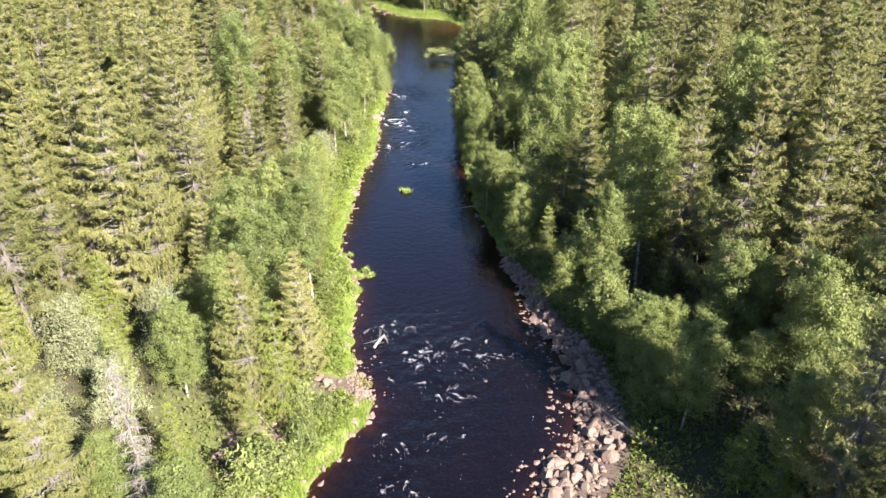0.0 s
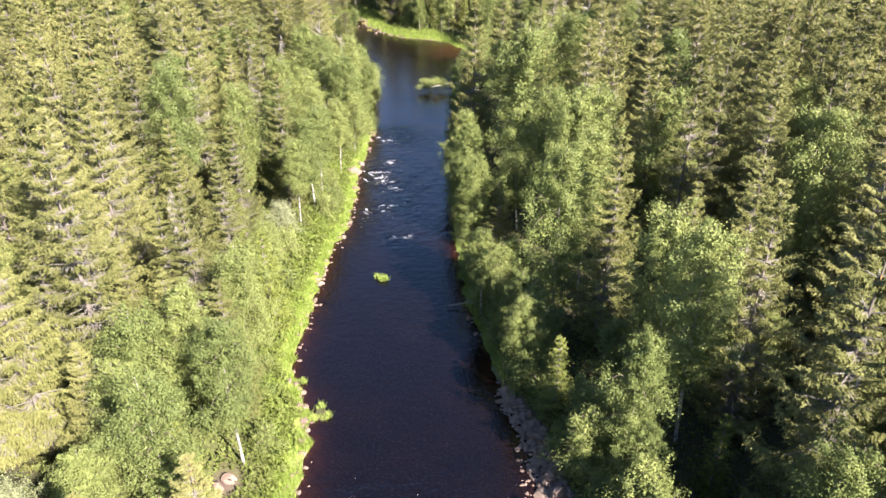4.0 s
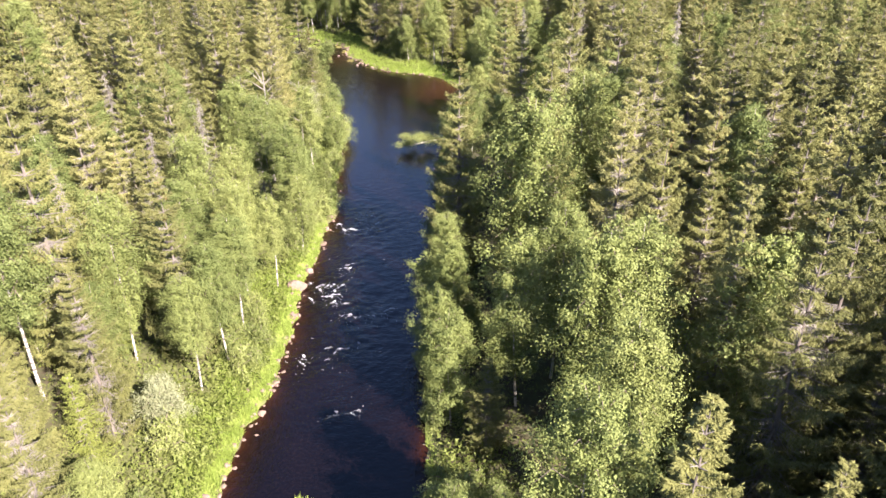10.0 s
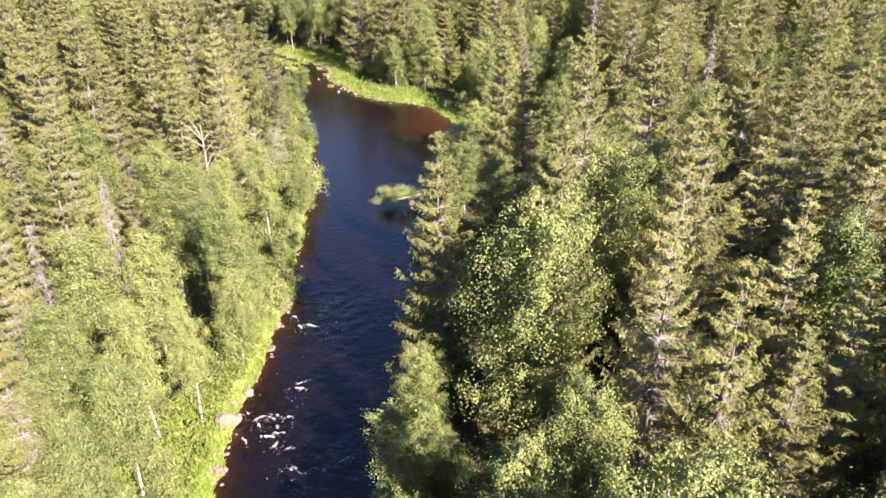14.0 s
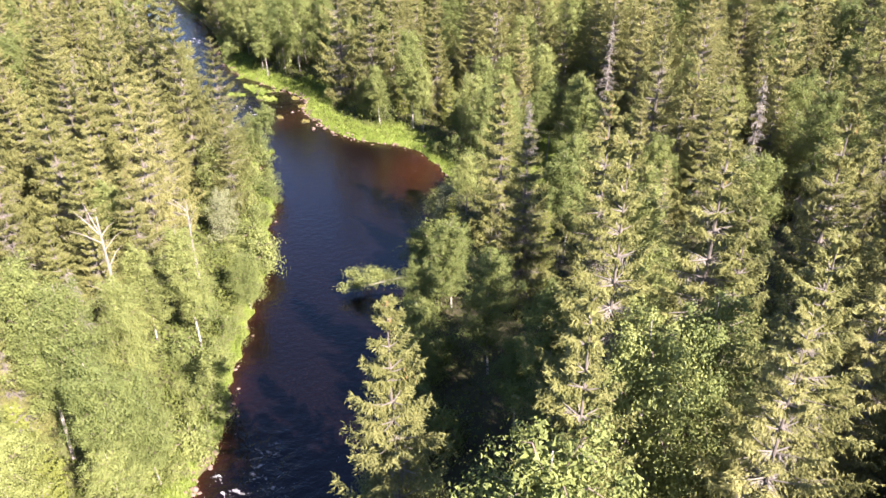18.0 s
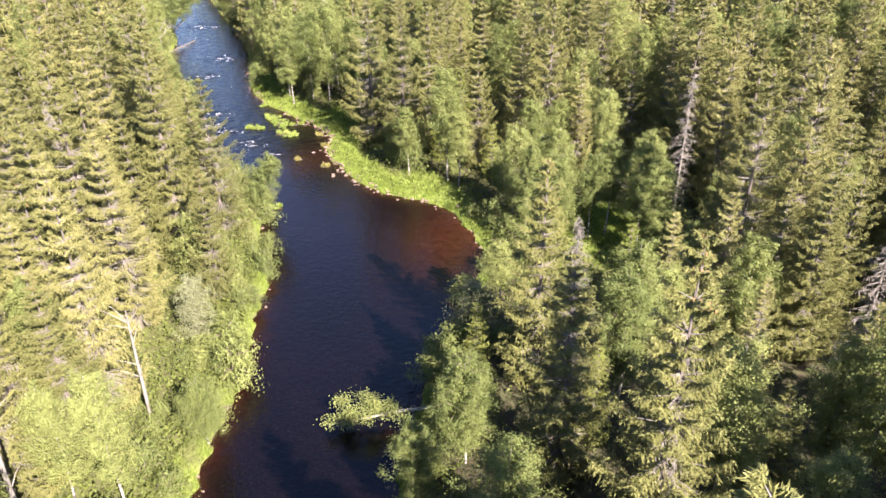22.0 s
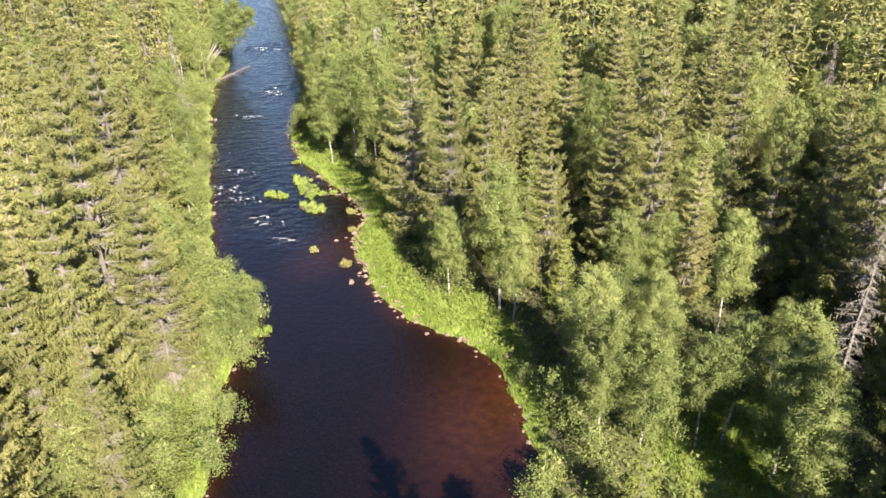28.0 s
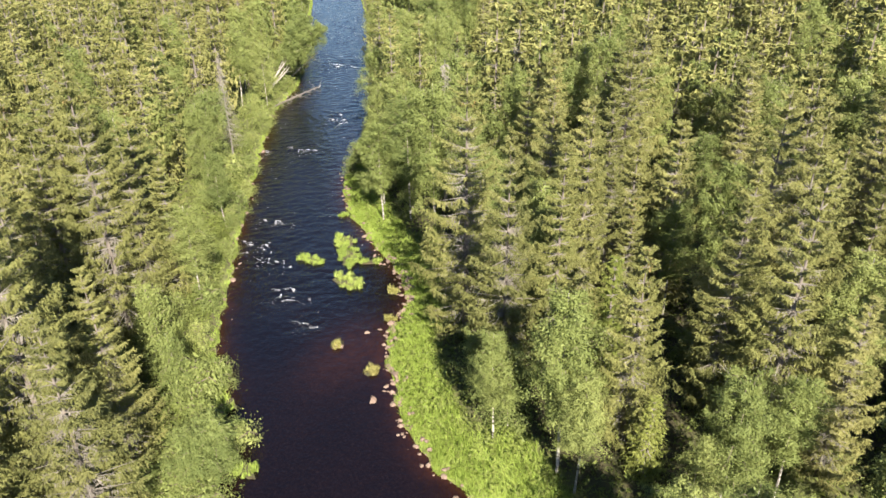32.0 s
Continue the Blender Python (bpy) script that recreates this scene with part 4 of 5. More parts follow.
def scatter():
    """All the other trees: on a loose grid, birches by the water, spruces behind."""
    near, far = [], []
    for gy in np.arange(-10, 330, GRID):
        lo, hi = np.interp(gy, ZONE_Y, ZONE_L), np.interp(gy, ZONE_Y, ZONE_R)
        for gx in np.arange(lo, hi, GRID):
            near.append((gx + rng.uniform(-2.0, 2.0), gy + rng.uniform(-2.0, 2.0)))
    p = np.array(near)
    d, dl, dr = shore(p[:, 0], p[:, 1])
    field = meadow(p[:, 0], p[:, 1])
    taken = np.array(TAKEN)
    out = []
    for (x, y), di, l, r, f in zip(p, d, dl, dr, field):
        if di < (0.8 if (l < r and y > 118) or y > 228 else 1.6) or f > rng.uniform(0.25, 0.8) or rng.random() < (0 if r < l and 29 < x < 56 and 37 < y < 130 else 0.2 if l < r and y > 140 else 0.06 if l < r else 0.22 if y < 150 else 0.12) + (0.05 if l < r else 0.18) * max(0.0, math.sin(x * 0.37 + 1.1) * math.sin(y * 0.31 + 0.7)):
            continue
        if np.min(np.hypot(taken[:, 0] - x, taken[:, 1] - y)) < 2.3:
            continue
        if 4.7 < x < 9.7 and 88 < y < 128 or (r < l and y < 62 and di < np.interp(y, [40, 50, 62], [5, 3.0, 2.0])):
            continue
        if abs((x - 8) * 0.8 + (y - 34.5) * 0.6) < 3.4 and -32 < (x - 8) * 0.6 - (y - 34.5) * 0.8 - 34 < 2 or y < 34 and x > 0 and di < 5:
            continue
        left = l < r
        damp = 0.5 + 0.5 * math.sin(x * 0.11 + 2) * math.sin(y * 0.083 + 1)
        if left:
            leafy_share = (0.62 if di < 5 else 0.34 if di < 9 else 0.12) * (1.0 if y < 135 else 0.6 if y < 190 else 1.5)
        else:
            leafy_share = 0.78 if di < (13 if y > 180 else 6) else 0.46 if di < 16 else 0.26
        leafy_share += 0.2 * (damp - 0.5)
        # gapless belt of taller spruces, added so its shadows darken the east bank
        tall = not left and 29 < x < 56 and 37 < y < 130
        q = rng.random()
        if tall and rng.random() < 0.8:
            key, h = "spruce", rng.uniform(18, 23)
        elif q < leafy_share:
            if di < 7 and rng.random() < 0.4:
                key, h = ("sapling", rng.uniform(4.5, 8.5))
            else:
                key, h = ("birch", rng.triangular(8, 13, 17.5))
        elif q < leafy_share + (0.05 if left and y < 150 else 0.03):
            key, h = "dead", rng.uniform(10, 17)
        elif q < leafy_share + (0.14 if left and y < 150 else 0.12):
            key, h = "young", rng.uniform(5, 10.5)
        else:
            key, h = "spruce", rng.triangular(9, 18, 24)
        if -32 < x < -17 and 28 < y < 51 and key in ("spruce", "dead"):
            key, h = "sapling", rng.uniform(4.5, 7.5)
        if di < 5 and key in ("birch", "spruce"):
            h *= 0.85
        if not left and 24 <= x < 29 and 55 < y < 150:
            h = min(h, rng.uniform(8, 13))
        if not left and x < 24 and 20 < y < 190:
            if rng.random() < (0.45 if y < 160 else 0.3):
                continue
            h = min(h, rng.uniform(6, 10.5))
            key = "young" if key in ("spruce", "dead") else key
        elif left and di < 14 and 40 < y < 150:
            h = min(h, rng.uniform(10, 17))
        out.append((math.hypot(x - 3, max(0.0, y - 178) * 1.3), x, y, key, h))
    return out


CROWD = sorted(scatter())
LIMIT = {"spruce": 500, "birch": 380, "young": 160, "dead": 60, "sapling": 190}
far_trees = []
for di, x, y, key, h in CROWD:
    if LIMIT[key] > 0 and y > 12:
        LIMIT[key] -= 1
        plant(key + "_b" if key in ("spruce", "birch") and LIMIT[key] < {"spruce": 350, "birch": 240}[key] else key, x, y, h)
    else:
        far_trees.append((di, x, y, key, h))


def far_forest():
    """The rest of the woods, joined: trees of the same kinds, finer towards the river and coarser far from it."""
    fine, simple = {"spruce": [], "birch": []}, {"spruce": [], "birch": []}
    for i in range(4):
        s = spruce_crown(rng, 18, [3.5, 3.2, 3.8, 3.1][i], 17, 7, 38, 0.095, [0.25, 0.12, 0.4, 0.15][i], [0, 0.3, 0, 0.1][i], 0.08, 0.6, 0.45)
        tube(s, [(0, 0, -0.5), (0, 0, 9), (0, 0, 17.5)], [0.18, 0.12, 0.03], 4, 3)
        fine["spruce"].append((18, s.arrays()))
        s = spruce_crown(rng, 18, [3.3, 3.0, 3.6, 3.4][i], 14, 6, 15, 0.17, 0.15, 0.1, 0.1, 0.6, 0.7)
        tube(s, [(0, 0, -0.5), (0, 0, 9), (0, 0, 17.5)], [0.17, 0.12, 0.03], 3, 3)
        simple["spruce"].append((18, s.arrays()))
        for pool, limbs, leaves, size in ((fine, 34, 3000, 0.24), (simple, 28, 1300, 0.34)):
            s, w = leafy(rng, 14, [2.8, 2.5, 2.7, 3.0][i], limbs, leaves, size, [0.28, 0.34, 0.25, 0.4][i])
            tube(s, [(0, 0, -0.5), (0.1, 0, 6), (0, 0, 13)], [0.09, 0.07, 0.02], 4, 1)
            pool["birch"].append((14, s.arrays()))
    grey = dead_crown(rng, 15, 1.5, 14)
    tube(grey, [(0, 0, -0.5), (0, 0, 14.5)], [0.14, 0.03], 4, 0)
    v, f, m = grey.arrays()
    simple["dead"] = fine["dead"] = [(15, (v, f, m + 1))]
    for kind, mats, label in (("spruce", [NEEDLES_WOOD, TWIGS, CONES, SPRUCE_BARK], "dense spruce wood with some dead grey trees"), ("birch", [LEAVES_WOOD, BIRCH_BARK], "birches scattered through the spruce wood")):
        V, F, M, n = [], [], [], 0
        for di, x, y, key, h in far_trees:
            if (key in ("birch", "sapling")) != (kind == "birch"):
                continue
            pool = (fine if di < 62 or (x < -30 and 190 < y < 275 and x > -100) else simple)["dead" if key == "dead" else kind]
            model_h, (v, f, m) = pool[int(rng.integers(len(pool)))]
            k, a = h / model_h, rng.uniform(0, 6.28)
            wide = k ** 0.6 * rng.uniform(0.9, 1.15)
            ca, sa = math.cos(a) * wide, math.sin(a) * wide
            V.append(np.stack([v[:, 0] * ca - v[:, 1] * sa + x, v[:, 0] * sa + v[:, 1] * ca + y, v[:, 2] * k + land(x, y)[0]], 1))
            F.append(f + n)
            M.append(m)
            n += len(v)
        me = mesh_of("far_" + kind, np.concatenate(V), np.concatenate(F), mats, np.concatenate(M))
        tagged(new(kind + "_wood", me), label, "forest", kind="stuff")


far_forest()


# ---- grass and undergrowth ----
def blades(name, pts, length, width, mat, label, category, lean=0.5):
    n = len(pts)
    z = land(pts[:, 0], pts[:, 1]) - 0.02
    a, l = rng.uniform(0, 6.28, n), length * rng.uniform(0.5, 1.3, n)
    clump = 0.5 + 0.5 * np.sin(pts[:, 0] * 2.1 + 1.6 * np.sin(pts[:, 1] * 1.3)) * np.sin(pts[:, 1] * 1.7 + 1.4 * np.sin(pts[:, 0] * 0.9))
    l = l * (0.35 + 1.3 * clump * clump + 0.25 * rng.random(n))
    tilt = rng.uniform(0.05, lean, n)
    b = rng.uniform(0, 6.28, n)
    w = width * rng.uniform(0.6, 1.4, n)
    base = np.stack([pts[:, 0], pts[:, 1], z], 1)
    side = np.stack([np.cos(a) * w, np.sin(a) * w, np.zeros(n)], 1)
    tip = base + np.stack([np.cos(b) * l * np.sin(tilt), np.sin(b) * l * np.sin(tilt), l * np.cos(tilt)], 1)
    v = np.stack([base - side, base + side, tip], 1).reshape(-1, 3)
    tagged(new(name, mesh_of(name, v, np.arange(len(v)).reshape(-1, 3), [mat])), label, category, kind="stuff")


def bank_points(n, test):
    """Random points along the river that pass the test."""
    k = rng.integers(10, len(BANK_L) - 60, n)
    pick = rng.random(n) < 0.5
    kr = rng.integers(10, len(BANK_R) - 60, n)
    p = np.where(pick[:, None], BANK_L[k], BANK_R[kr]) + rng.normal(0, 4.0, (n, 2))
    p = p[p[:, 1] > 24]
    return p[test(p[:, 0], p[:, 1])]


grass_glade = np.stack([rng.normal(18.5, 4, 60000), rng.normal(172, 5.5, 60000)], 1)
grass_glade = grass_glade[meadow(grass_glade[:, 0], grass_glade[:, 1]) > rng.uniform(0.2, 0.8, 60000)]
grass_pts = bank_points(2600000, lambda x, y: (meadow(x, y) > rng.uniform(0.3, 0.9, len(x))) & (stony(x, y) < 0.5))
blades("meadow_grass", np.concatenate([grass_pts[:330000], grass_glade]), 0.42, 0.024, GRASS, "tall bright green bank grass", "grass", 1.0)


def undergrowth():
    n = 90000
    p = bank_points(n * 2, lambda x, y: (shore(x, y)[0] > 0.8))[:n]
    q = np.stack([rng.uniform(-55, 55, 70000), rng.uniform(20, 240, 70000)], 1)
    q = q[shore(q[:, 0], q[:, 1])[0] > 1.5]
    e = BANK_L[rng.integers(40, 170, 90000)] + np.stack([-rng.exponential(6.0, 90000), rng.uniform(-1, 1, 90000)], 1)
    e = e[(shore(e[:, 0], e[:, 1])[0] > 1.0) & (e[:, 1] > 25)]
    r = BANK_R[rng.integers(30, 80, 40000)] + np.stack([rng.exponential(5.0, 40000), rng.uniform(-1, 1, 40000)], 1)
    g = np.stack([rng.uniform(-40, 34, 90000), rng.uniform(160, 240, 90000)], 1)
    g = g[shore(g[:, 0], g[:, 1])[0] > 3.5]
    p = np.concatenate([p, q, e, g, r[(shore(r[:, 0], r[:, 1])[0] > 1.2) & (r[:, 1] > 25)]])
    p = p[stony(p[:, 0], p[:, 1]) < 0.3]
    n = len(p)
    z = land(p[:, 0], p[:, 1]) + rng.exponential(0.32, n)
    c = np.stack([p[:, 0], p[:, 1], z], 1)
    d1, d2 = rng.normal(0, 1, (n, 3)), rng.normal(0, 1, (n, 3))
    d1 /= np.linalg.norm(d1, axis=1)[:, None]
    d2 /= np.linalg.norm(d2, axis=1)[:, None]
    k = rng.uniform(0.10, 0.24, n)[:, None]
    v = np.stack([c + d1 * k, c - d1 * k * 0.4 + d2 * k * 0.6, c - d1 * k * 0.4 - d2 * k * 0.6], 1).reshape(-1, 3)
    tagged(new("undergrowth", mesh_of("undergrowth", v, np.arange(len(v)).reshape(-1, 3), [UNDERWOOD])), "low leafy undergrowth of bilberry and fern", "undergrowth", kind="stuff")


undergrowth()

# ---- stones ----
def stone_mesh(rng, flat=0.7):
    bm = bmesh.new()
    bmesh.ops.create_icosphere(bm, subdivisions=2, radius=1.0)
    cuts = [Vector(rng.normal(0, 1, 3)).normalized() for _ in range(7)]
    depth = rng.uniform(0.4, 0.8, 7)
    for v in bm.verts:
        for c, k in zip(cuts, depth):
            over = v.co.dot(c) - k
            if over > 0:
                v.co -= c * over * 0.97
        v.co *= 1 + 0.07 * noise.noise(v.co * 2.3 + Vector((rng.uniform(-0.1, 0.1), 3, 1)))
        v.co.z *= flat
    me = bpy.data.meshes.new("stone")
    bm.to_mesh(me)
    bm.free()
    me.materials.append(STONE)
    return me


STONES = [stone_mesh(rng, f) for f in (0.6, 0.75, 0.7, 0.85, 0.65, 0.8)]


def boulder(x, y, size, sink=0.3, label="grey-brown angular boulder on the river bank"):
    ob = new("boulder", STONES[int(rng.integers(6))])
    z = max(float(land(x, y)[0]), -0.25)
    ob.matrix_basis = pose(x, y, z + size * (0.5 - sink), float(rng.uniform(-14, 14)), float(rng.uniform(-14, 14)), float(rng.uniform(0, 360)))
    ob.scale = [size * float(k) for k in rng.uniform(0.8, 1.25, 3)]
    return tagged(ob, label, "boulder", "boulders along the river")


boulder(-10.0, 105.6, 0.95, 0.15, "large pale rounded boulder at the water's edge")
for x, y, k in ((3.4, 44.5, 0.32), (11.0, 45.9, 0.75), (-5.5, 47.6, 0.35), (-7.9, 34.3, 0.4), (-8.2, 33.2, 0.4), (-14.4, 185.5, 0.5), (-13.4, 187, 0.35), (-13.9, 188.6, 0.4), (-19, 193, 0.4), (-17.6, 195, 0.5), (-20.4, 190.2, 0.45),
                (-20.0, 190.5, 0.4), (-23.6, 199.8, 0.5), (-26.9, 193, 0.25), (-25.5, 192.8, 0.22), (-11, 47, 0.5), (-8.8, 43.6, 0.6), (-10.5, 47.8, 0.45), (-12.8, 52.6, 0.6), (-12.2, 53.4, 0.5), (-35.5, 217.5, 0.4), (-42.5, 235.5, 0.4), (-52.5, 224, 0.35),
                (-10.4, 68, 0.4), (-10.5, 76, 0.45), (-10.3, 79, 0.4), (-9.2, 92, 0.4), (-9.3, 88.5, 0.45), (-9.4, 101, 0.35), (-9.5, 109, 0.4), (-9.2, 114.5, 0.45), (-9.3, 120.5, 0.45), (3.9, 73.2, 0.45), (4.4, 71, 0.5)):
    boulder(x, y, k)
n = 0
while n < 190:
    y = float(rng.uniform(29, 64))
    x = float(np.interp(y, BANK_R[:, 1], BANK_R[:, 0]) + rng.uniform(-0.5, np.interp(y, [29, 40, 52, 62], [4.4, 3.4, 1.9, 1.0])))
    boulder(x, y, float(0.2 + 0.5 * rng.random() ** 2))
    n += 1
for x, y, k in ((-7.4, 41.6, 0.35), (-6.4, 42.4, 0.3), (-8.2, 42.9, 0.45), (-9.5, 44.2, 0.4), (-7.0, 45.2, 0.3), (-10.2, 46.4, 0.4), (-11.4, 47.9, 0.35), (-5.6, 44.6, 0.25), (-4.4, 43.0, 0.25), (-12.9, 52.1, 0.4)):
    boulder(x, y, k, 0.2, "pale sunlit angular boulder on the bank")
for i in range(30):
    boulder(float(rng.uniform(6.4, 10.2)), float(rng.uniform(32.6, 36.4)), float(rng.uniform(0.25, 0.6)), 0.2, "pale sunlit angular boulder on the bank")
for i in range(46):
    boulder(-13.0 + float(rng.normal(0, 1.1)), 36.5 + float(rng.normal(0, 2.4)), float(rng.uniform(0.3, 0.75)), 0.25, "pale sunlit angular boulder on the bank")


def pebbles():
    """Stones too small to tell apart, along both water's edges and on the stony bar."""
    pts = []
    for bank, sign in ((BANK_L, -1), (BANK_R, 1)):
        along = bank[(bank[:, 1] > 28) & (bank[:, 1] < 262)]
        for p in along:
            many = 14 if sign > 0 and 183 < p[1] < 206 else 5 if (sign < 0 and p[1] < 128) or (sign > 0 and (p[1] < 66 or p[1] > 176)) else 1
            for _ in range(many):
                pts.append((p[0] + rng.normal(0.05 * sign, 0.42), p[1] + rng.uniform(-0.9, 0.9), rng.uniform(0.08, 0.27)))
    for _ in range(1100):
        y = rng.uniform(28, 62)
        pts.append((np.interp(y, BANK_R[:, 1], BANK_R[:, 0]) + rng.uniform(-0.7, 1) * np.interp(y, [28, 40, 52, 62], [4.4, 3.4, 2.0, 1.0]), y, rng.uniform(0.1, 0.28)))
    for _ in range(260):
        pts.append((-6.0 + rng.normal(0, 0.8), 44 + rng.normal(0, 1.6), rng.uniform(0.07, 0.2)))
    for _ in range(120):
        pts.append((-13.0 + rng.normal(0, 1.3), 36.5 + rng.normal(0, 2.6), rng.uniform(0.1, 0.3)))
    p = np.array(pts)
    z = np.maximum(land(p[:, 0], p[:, 1]), -0.14)
    bm = bmesh.new()
    bmesh.ops.create_icosphere(bm, subdivisions=1, radius=1.0)
    ball = np.array([v.co[:] for v in bm.verts])
    faces = np.array([[v.index for v in f.verts] for f in bm.faces])
    bm.free()
    V, Fs = [], []
    for i, ((x, y, k), zz) in enumerate(zip(p, z)):
        shape = ball * rng.uniform(0.75, 1.25, (len(ball), 1)) * rng.uniform(0.7, 1.3, 3) * (1, 1, 0.7) * k
        V.append(shape + (x, y, zz + 0.15 * k))
        Fs.append(faces + i * len(ball))
    tagged(new("bank_stones", mesh_of("bank_stones", np.concatenate(V), np.concatenate(Fs), [STONE])), "small grey-brown stones along the water's edge", "stones", kind="stuff")


pebbles()


# ---- grass islets and sedge tufts in the river ----
def tuft_mesh(rng, rx, ry, count, length, mats):
    s = Soup()
    clumps = [(rng.uniform(0, 6.28), math.sqrt(rng.random()), rng.uniform(0.5, 1.6)) for _ in range(max(4, count // 55))]
    for _ in range(count):
        a, q, tall = clumps[int(rng.integers(len(clumps)))]
        p = np.array([rx * q * math.cos(a) + rng.normal(0, 0.14), ry * q * math.sin(a) + rng.normal(0, 0.14), 0.04])
        b, l, w = rng.uniform(0, 6.28), length * tall * rng.uniform(0.5, 1.2), 0.03
        out = np.array([0.55 * math.cos(b), 0.55 * math.sin(b), 0.8]) * l
        s.tris([p + (w * math.cos(b + 1.57), w * math.sin(b + 1.57), 0), p - (w * math.cos(b + 1.57), w * math.sin(b + 1.57), 0), p + out])
    return s.mesh("tuft", mats)


def islet(x, y, rx, ry, turn, dry=False):
    top = new("sedge_tuft" if dry else "grass_islet")
    top.matrix_basis = pose(x, y, 0, 0, 0, turn)
    tagged(top, "dry yellow sedge tuft growing on stones in the river" if dry else "small islet of bright green grass in the river", "grass islet", "grass islets in the river")
    bm = bmesh.new()
    bmesh.ops.create_icosphere(bm, subdivisions=2, radius=1.0)
    for v in bm.verts:
        v.co *= 0.85 + 0.6 * noise.noise(v.co * 1.6 + Vector((x, y, 0)))
        v.co = Vector((v.co.x * rx * 1.02, v.co.y * ry * 1.02, v.co.z * 0.14 - 0.02))
    me = bpy.data.meshes.new("mound")
    bm.to_mesh(me)
    bm.free()
    me.materials.append(GROUND)
    part("mound", me, top)
    tagged(part("grass", tuft_mesh(rng, rx, ry, int(620 * max(0.4, rx * ry) + 60), 0.38, [SEDGE if dry else GRASS]), top), kind="stuff")


for x, y, rx, ry, turn, dry in ((-4.5, 80.0, 0.5, 0.45, 0, False), (-30.3, 201.7, 1.6, 0.7, 0, False), (-29.2, 206.3, 1.6, 1.0, -40, False), (-27.0, 203.7, 2.3, 1.0, -55, False), (-24.7, 203.6, 1.1, 0.5, 20, False), (-24.9, 199.6, 1.9, 1.1, -30, False),
                                (-32.6, 211.6, 0.5, 0.5, 0, False), (-19.9, 199.6, 0.7, 0.4, 50, True), (-16.2, 188.4, 0.6, 0.6, 0, True), (-20.3, 190.4, 0.45, 0.35, 0, True), (-26.6, 183.6, 0.8, 0.6, 30, False), (-24.2, 180.8, 0.9, 0.8, 0, False),
                                (-18.7, 176.0, 0.9, 0.7, 0, False), (-18.3, 195.6, 0.6, 0.4, 0, True), (-10.0, 64.2, 0.7, 0.5, 0, False), (-7.4, 60.6, 0.6, 0.9, 0, False), (-10.0, 90.4, 0.6, 0.5, 0, False), (-9.2, 92.4, 0.5, 0.4, 0, False), (-33.8, 214.9, 0.5, 0.5, 0, True), (-6.4, 44.3, 0.8, 0.9, 0, True)):
    islet(x, y, rx, ry, turn, dry)


# ---- fallen timber ----
def fallen_log(name, label, a, b, r0, r1, twigs=0, mat=None):
    a, b = np.array(a, float), np.array(b, float)
    top = new(name)
    tagged(top, label, "fallen tree", "fallen trees")
    s = Soup()
    mid = (a + b) / 2 + (0, 0, 0.12)
    tube(s, [a, mid, b], [r0, (r0 + r1) / 2, r1], 7)
    part("trunk", s.mesh("log", [mat or WOOD_GREY]), top)
    if twigs:
        w = Soup()
        for _ in range(twigs):
            p = a + (b - a) * rng.uniform(0.2, 1.0)
            d = rng.normal(0, 1, 3) * (1, 1, 0.7)
            tube(w, [p, p + d * 0.35, p + d * rng.uniform(0.5, 1.0) + (0, 0, 0.1)], [0.03, 0.02, 0.006], 3)
        part("branches", w.mesh("branches", [TWIGS]), top)
    return top


fallen_log("fallen_log", "thin pale birch log reaching out over the water", (9.0, 75.5, 1.0), (1.9, 74.9, 0.25), 0.10, 0.05, 5)
fallen_log("fallen_log", "bleached fallen spruce with stubby branches lying in the river", (-61.2, 237.5, 0.8), (-61.6, 252.5, 0.2), 0.16, 0.06, 110, SPRUCE_BARK)
fallen_log("fallen_log", "fallen birch leaning across the glade", (26.5, 173.6, 1.6), (19.5, 180.5, 3.2), 0.13, 0.07, 8, BIRCH_BARK)
fallen_log("fallen_log", "bare fallen branch on the bank", (-23.2, 171.8, 1.2), (-19.8, 175.6, 2.4), 0.09, 0.03, 12)
fallen_log("driftwood", "bleached driftwood snagged on a stone in the river", (-5.7, 48.7, 0.1), (-4.9, 50.0, 0.5), 0.12, 0.05, 16)
fallen_log("fallen_log", "grey fallen pole among the bank stones", (-14.6, 41.2, 1.1), (-11.8, 38.2, 0.9), 0.09, 0.05, 4)
fallen_log("fallen_log", "grey fallen log among the bank boulders", (13.6, 36.5, 1.2), (11.0, 41.0, 0.8), 0.10, 0.05, 6)


# the bare bleached top that a live spruce carries
top = KINDS["dead"][0][1]
for x, y, base, tall in ((12.7, 137.6, 13.6, 5.0),):
    made = copy_thing(top, pose(x, y, base + float(land(x, y)[0]), 0, 0, 40))
    made.scale = (0.55, 0.55, tall / 16)
    tagged(made, "bleached dead top of a living spruce", "dead tree", "dead spruces")


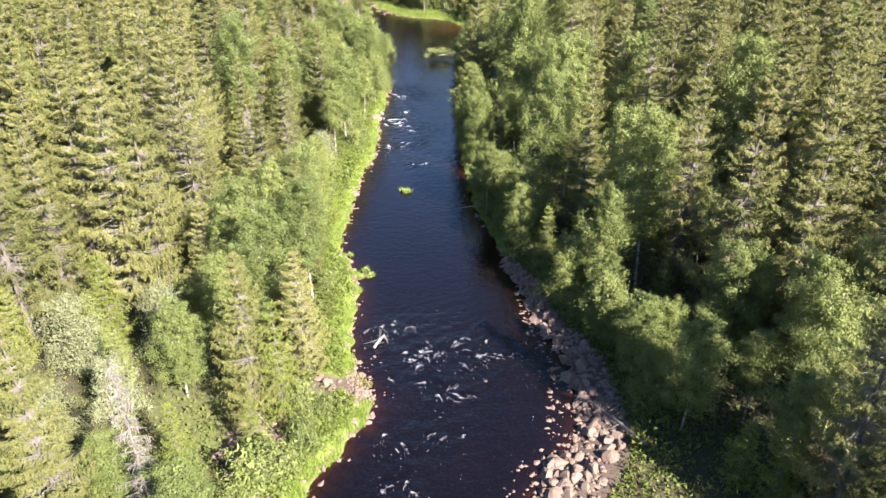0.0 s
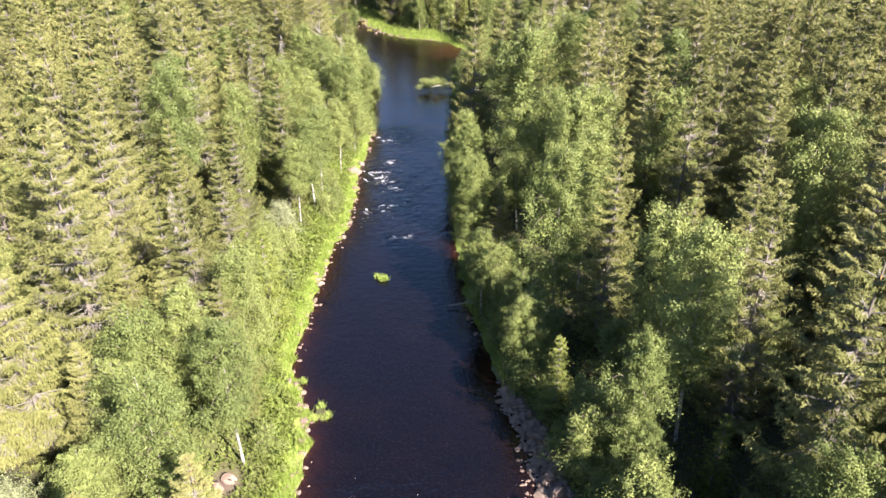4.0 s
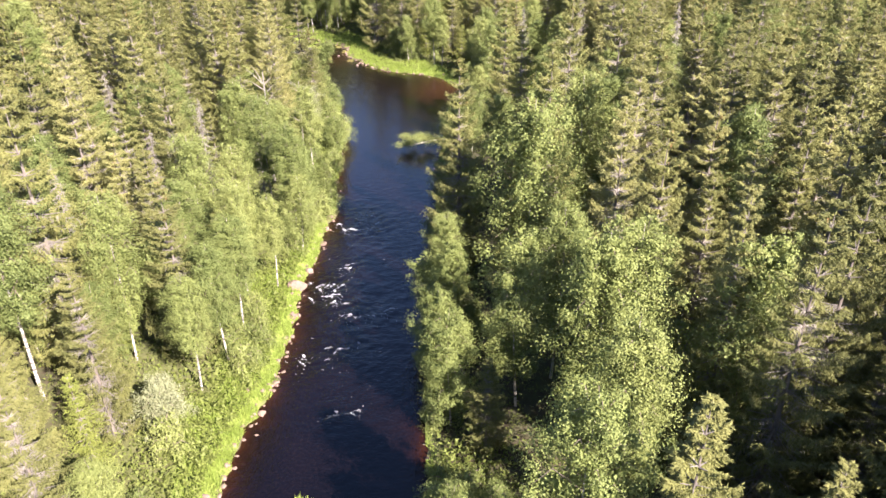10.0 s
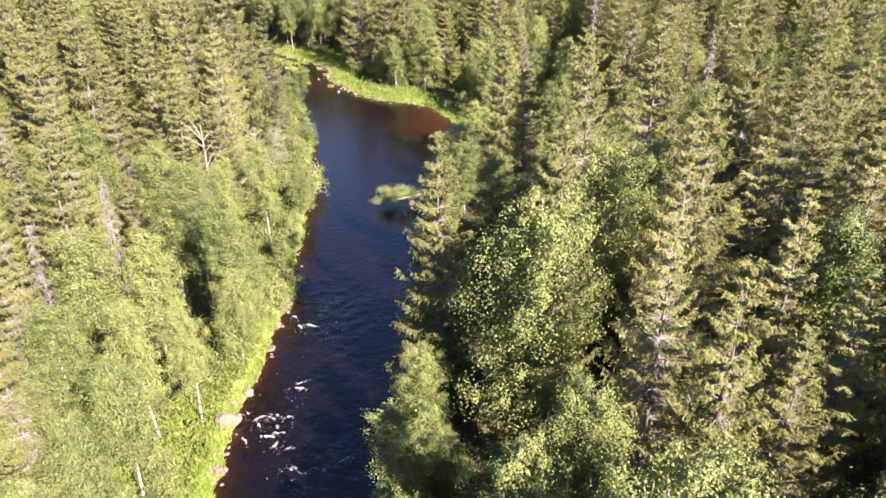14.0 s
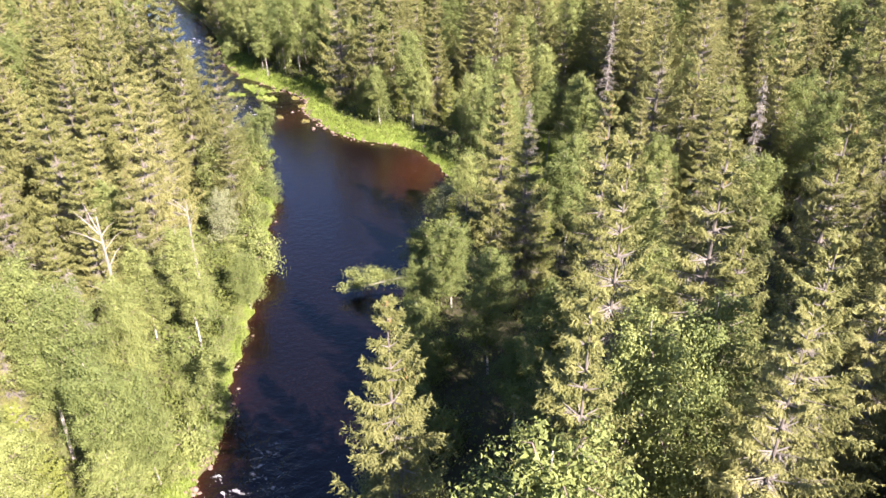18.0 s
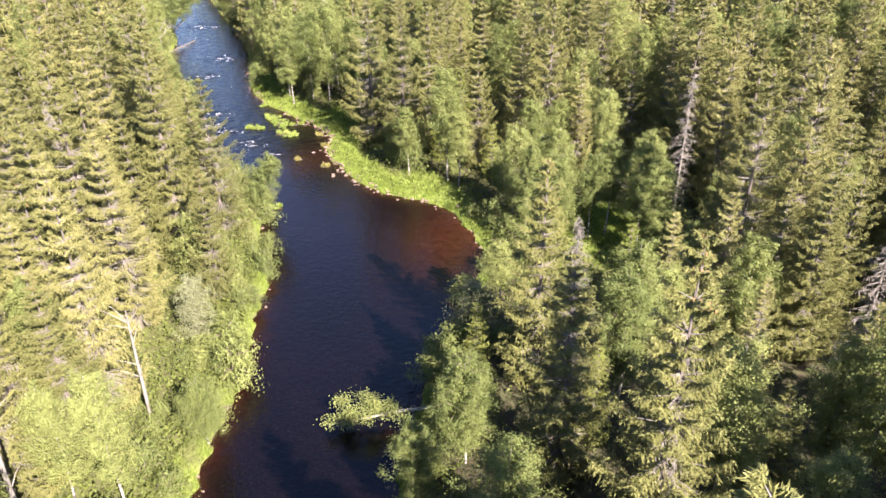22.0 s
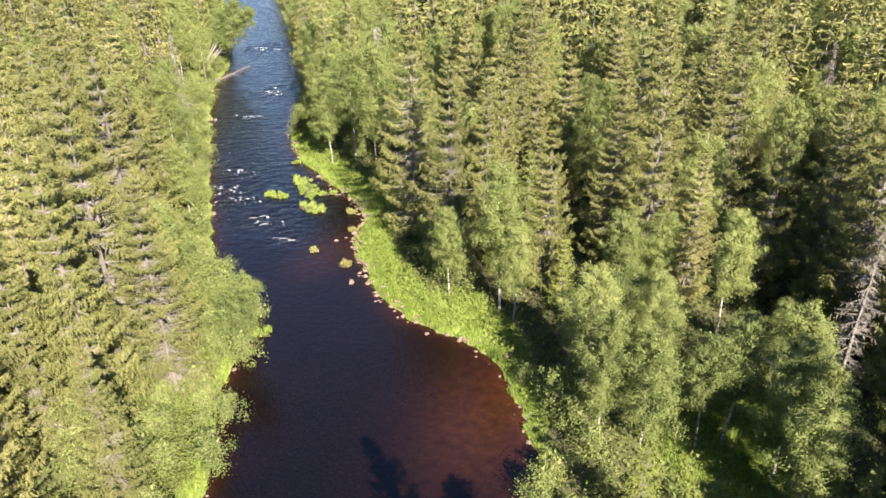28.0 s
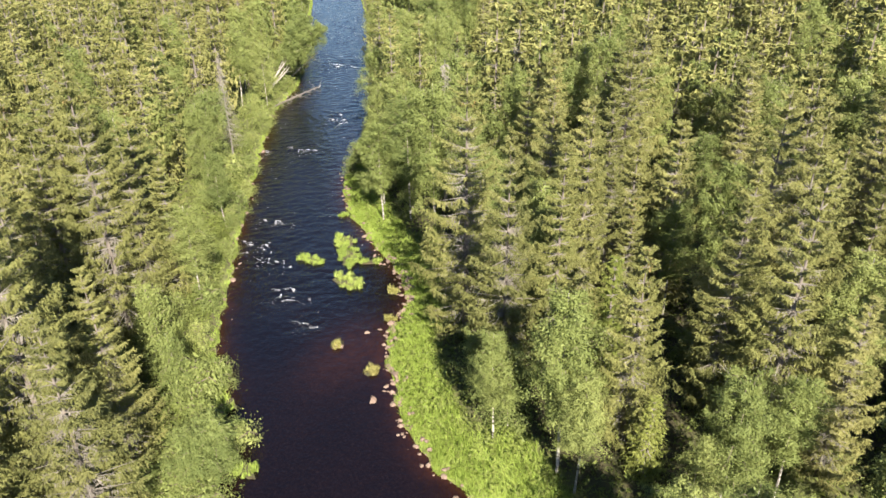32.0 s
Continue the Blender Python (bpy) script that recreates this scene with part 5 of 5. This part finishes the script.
def fallen_birch():
    """A birch fallen from the bank into the river, still in leaf."""
    top = new("fallen_birch")
    tagged(top, "fallen birch in green leaf lying out over the water", "fallen tree", "fallen trees")
    a, b = np.array([6.0, 143.6, 1.3]), np.array([-3.2, 141.2, 0.5])
    s = Soup()
    tube(s, [a, (a + b) / 2 + (0, 0, 0.2), b], [0.15, 0.11, 0.03], 7)
    part("trunk", s.mesh("fallen_trunk", [BIRCH_BARK]), top)
    leaves = Soup()
    for k in range(22):
        t = rng.uniform(0.4, 1.02)
        c = a + (b - a) * t + np.array([rng.normal(0, 0.45), rng.normal(0, 0.85), rng.uniform(0.1, 1.25)])
        q = c + rng.normal(0, 1, (260, 3)) * (0.34, 0.34, 0.22)
        q[:, 2] = np.maximum(q[:, 2], 0.1)
        d1, d2 = unit(rng.normal(0, 1, (260, 3))) * 0.085, unit(rng.normal(0, 1, (260, 3))) * 0.05
        leaves.tris(np.stack([q + d1, q - d1 * 0.5 + d2, q - d1 * 0.5 - d2], 1))
    part("crown", leaves.mesh("fallen_crown", [LEAVES]), top)


fallen_birch()


# ---- foam on the rapids ----
def foam():
    """Flecks of foam: thick where the water breaks over a stone, thin in the tail below it."""
    s = Soup()
    flecks = []
    for x, y, r in RAPIDS:
        for _ in range(int(r * 4)):
            bx, by, bend = x + rng.normal(0, r * 0.75), y + rng.normal(0, r * 0.35), rng.uniform(0.1, 0.6)
            slant = rng.uniform(-1.1, 1.1)
            for u in rng.normal(0, rng.uniform(0.1, 0.45), int(rng.integers(14, 50))):
                flecks.append((bx + u * math.cos(slant) + rng.normal(0, 0.05), by + u * math.sin(slant) - bend * abs(u) + rng.normal(0, 0.06), rng.uniform(0.008, 0.036) * (0.55 if y < 60 else 1.0) * math.exp(-1.1 * abs(u))))
            for _ in range(10):
                flecks.append((bx + rng.normal(0, 0.3), by - rng.exponential(0.9), rng.uniform(0.006, 0.015)))
    for _ in range(1600):
        k = int(rng.integers(0, len(BANK_L)))
        flecks.append((BANK_L[k, 0] + rng.uniform(0.5, 16), BANK_L[k, 1] + rng.uniform(-4, 1), rng.uniform(0.008, 0.026)))
    p = np.array(flecks)
    p = p[(shore(p[:, 0], p[:, 1])[0] < -0.4) & (roughness_of_river(p[:, 0], p[:, 1]) > 0.3)]
    for (cx, cy, k), z in zip(p, waves(p[:, 0], p[:, 1])):
        m = int(rng.integers(4, 7))
        ang = np.sort(rng.uniform(0, 6.28, m))
        rad = k * rng.uniform(0.6, 1.3, m)
        ring = np.stack([cx + rad * np.cos(ang) * 1.8, cy + rad * np.sin(ang) * 0.8, np.full(m, z - 0.01)], 1)
        s.add(np.concatenate([[[cx, cy, z + 0.04]], ring]), [(0, i + 1, (i + 1) % m + 1) for i in range(m)])
    tagged(new("foam", s.mesh("foam", [FOAM], True)), "white foam on the broken water of the rapids", "foam", kind="stuff")


foam()

# ---- models are only patterns for the copies ----
for choice in KINDS.values():
    for h, top in choice:
        drop_model(top)
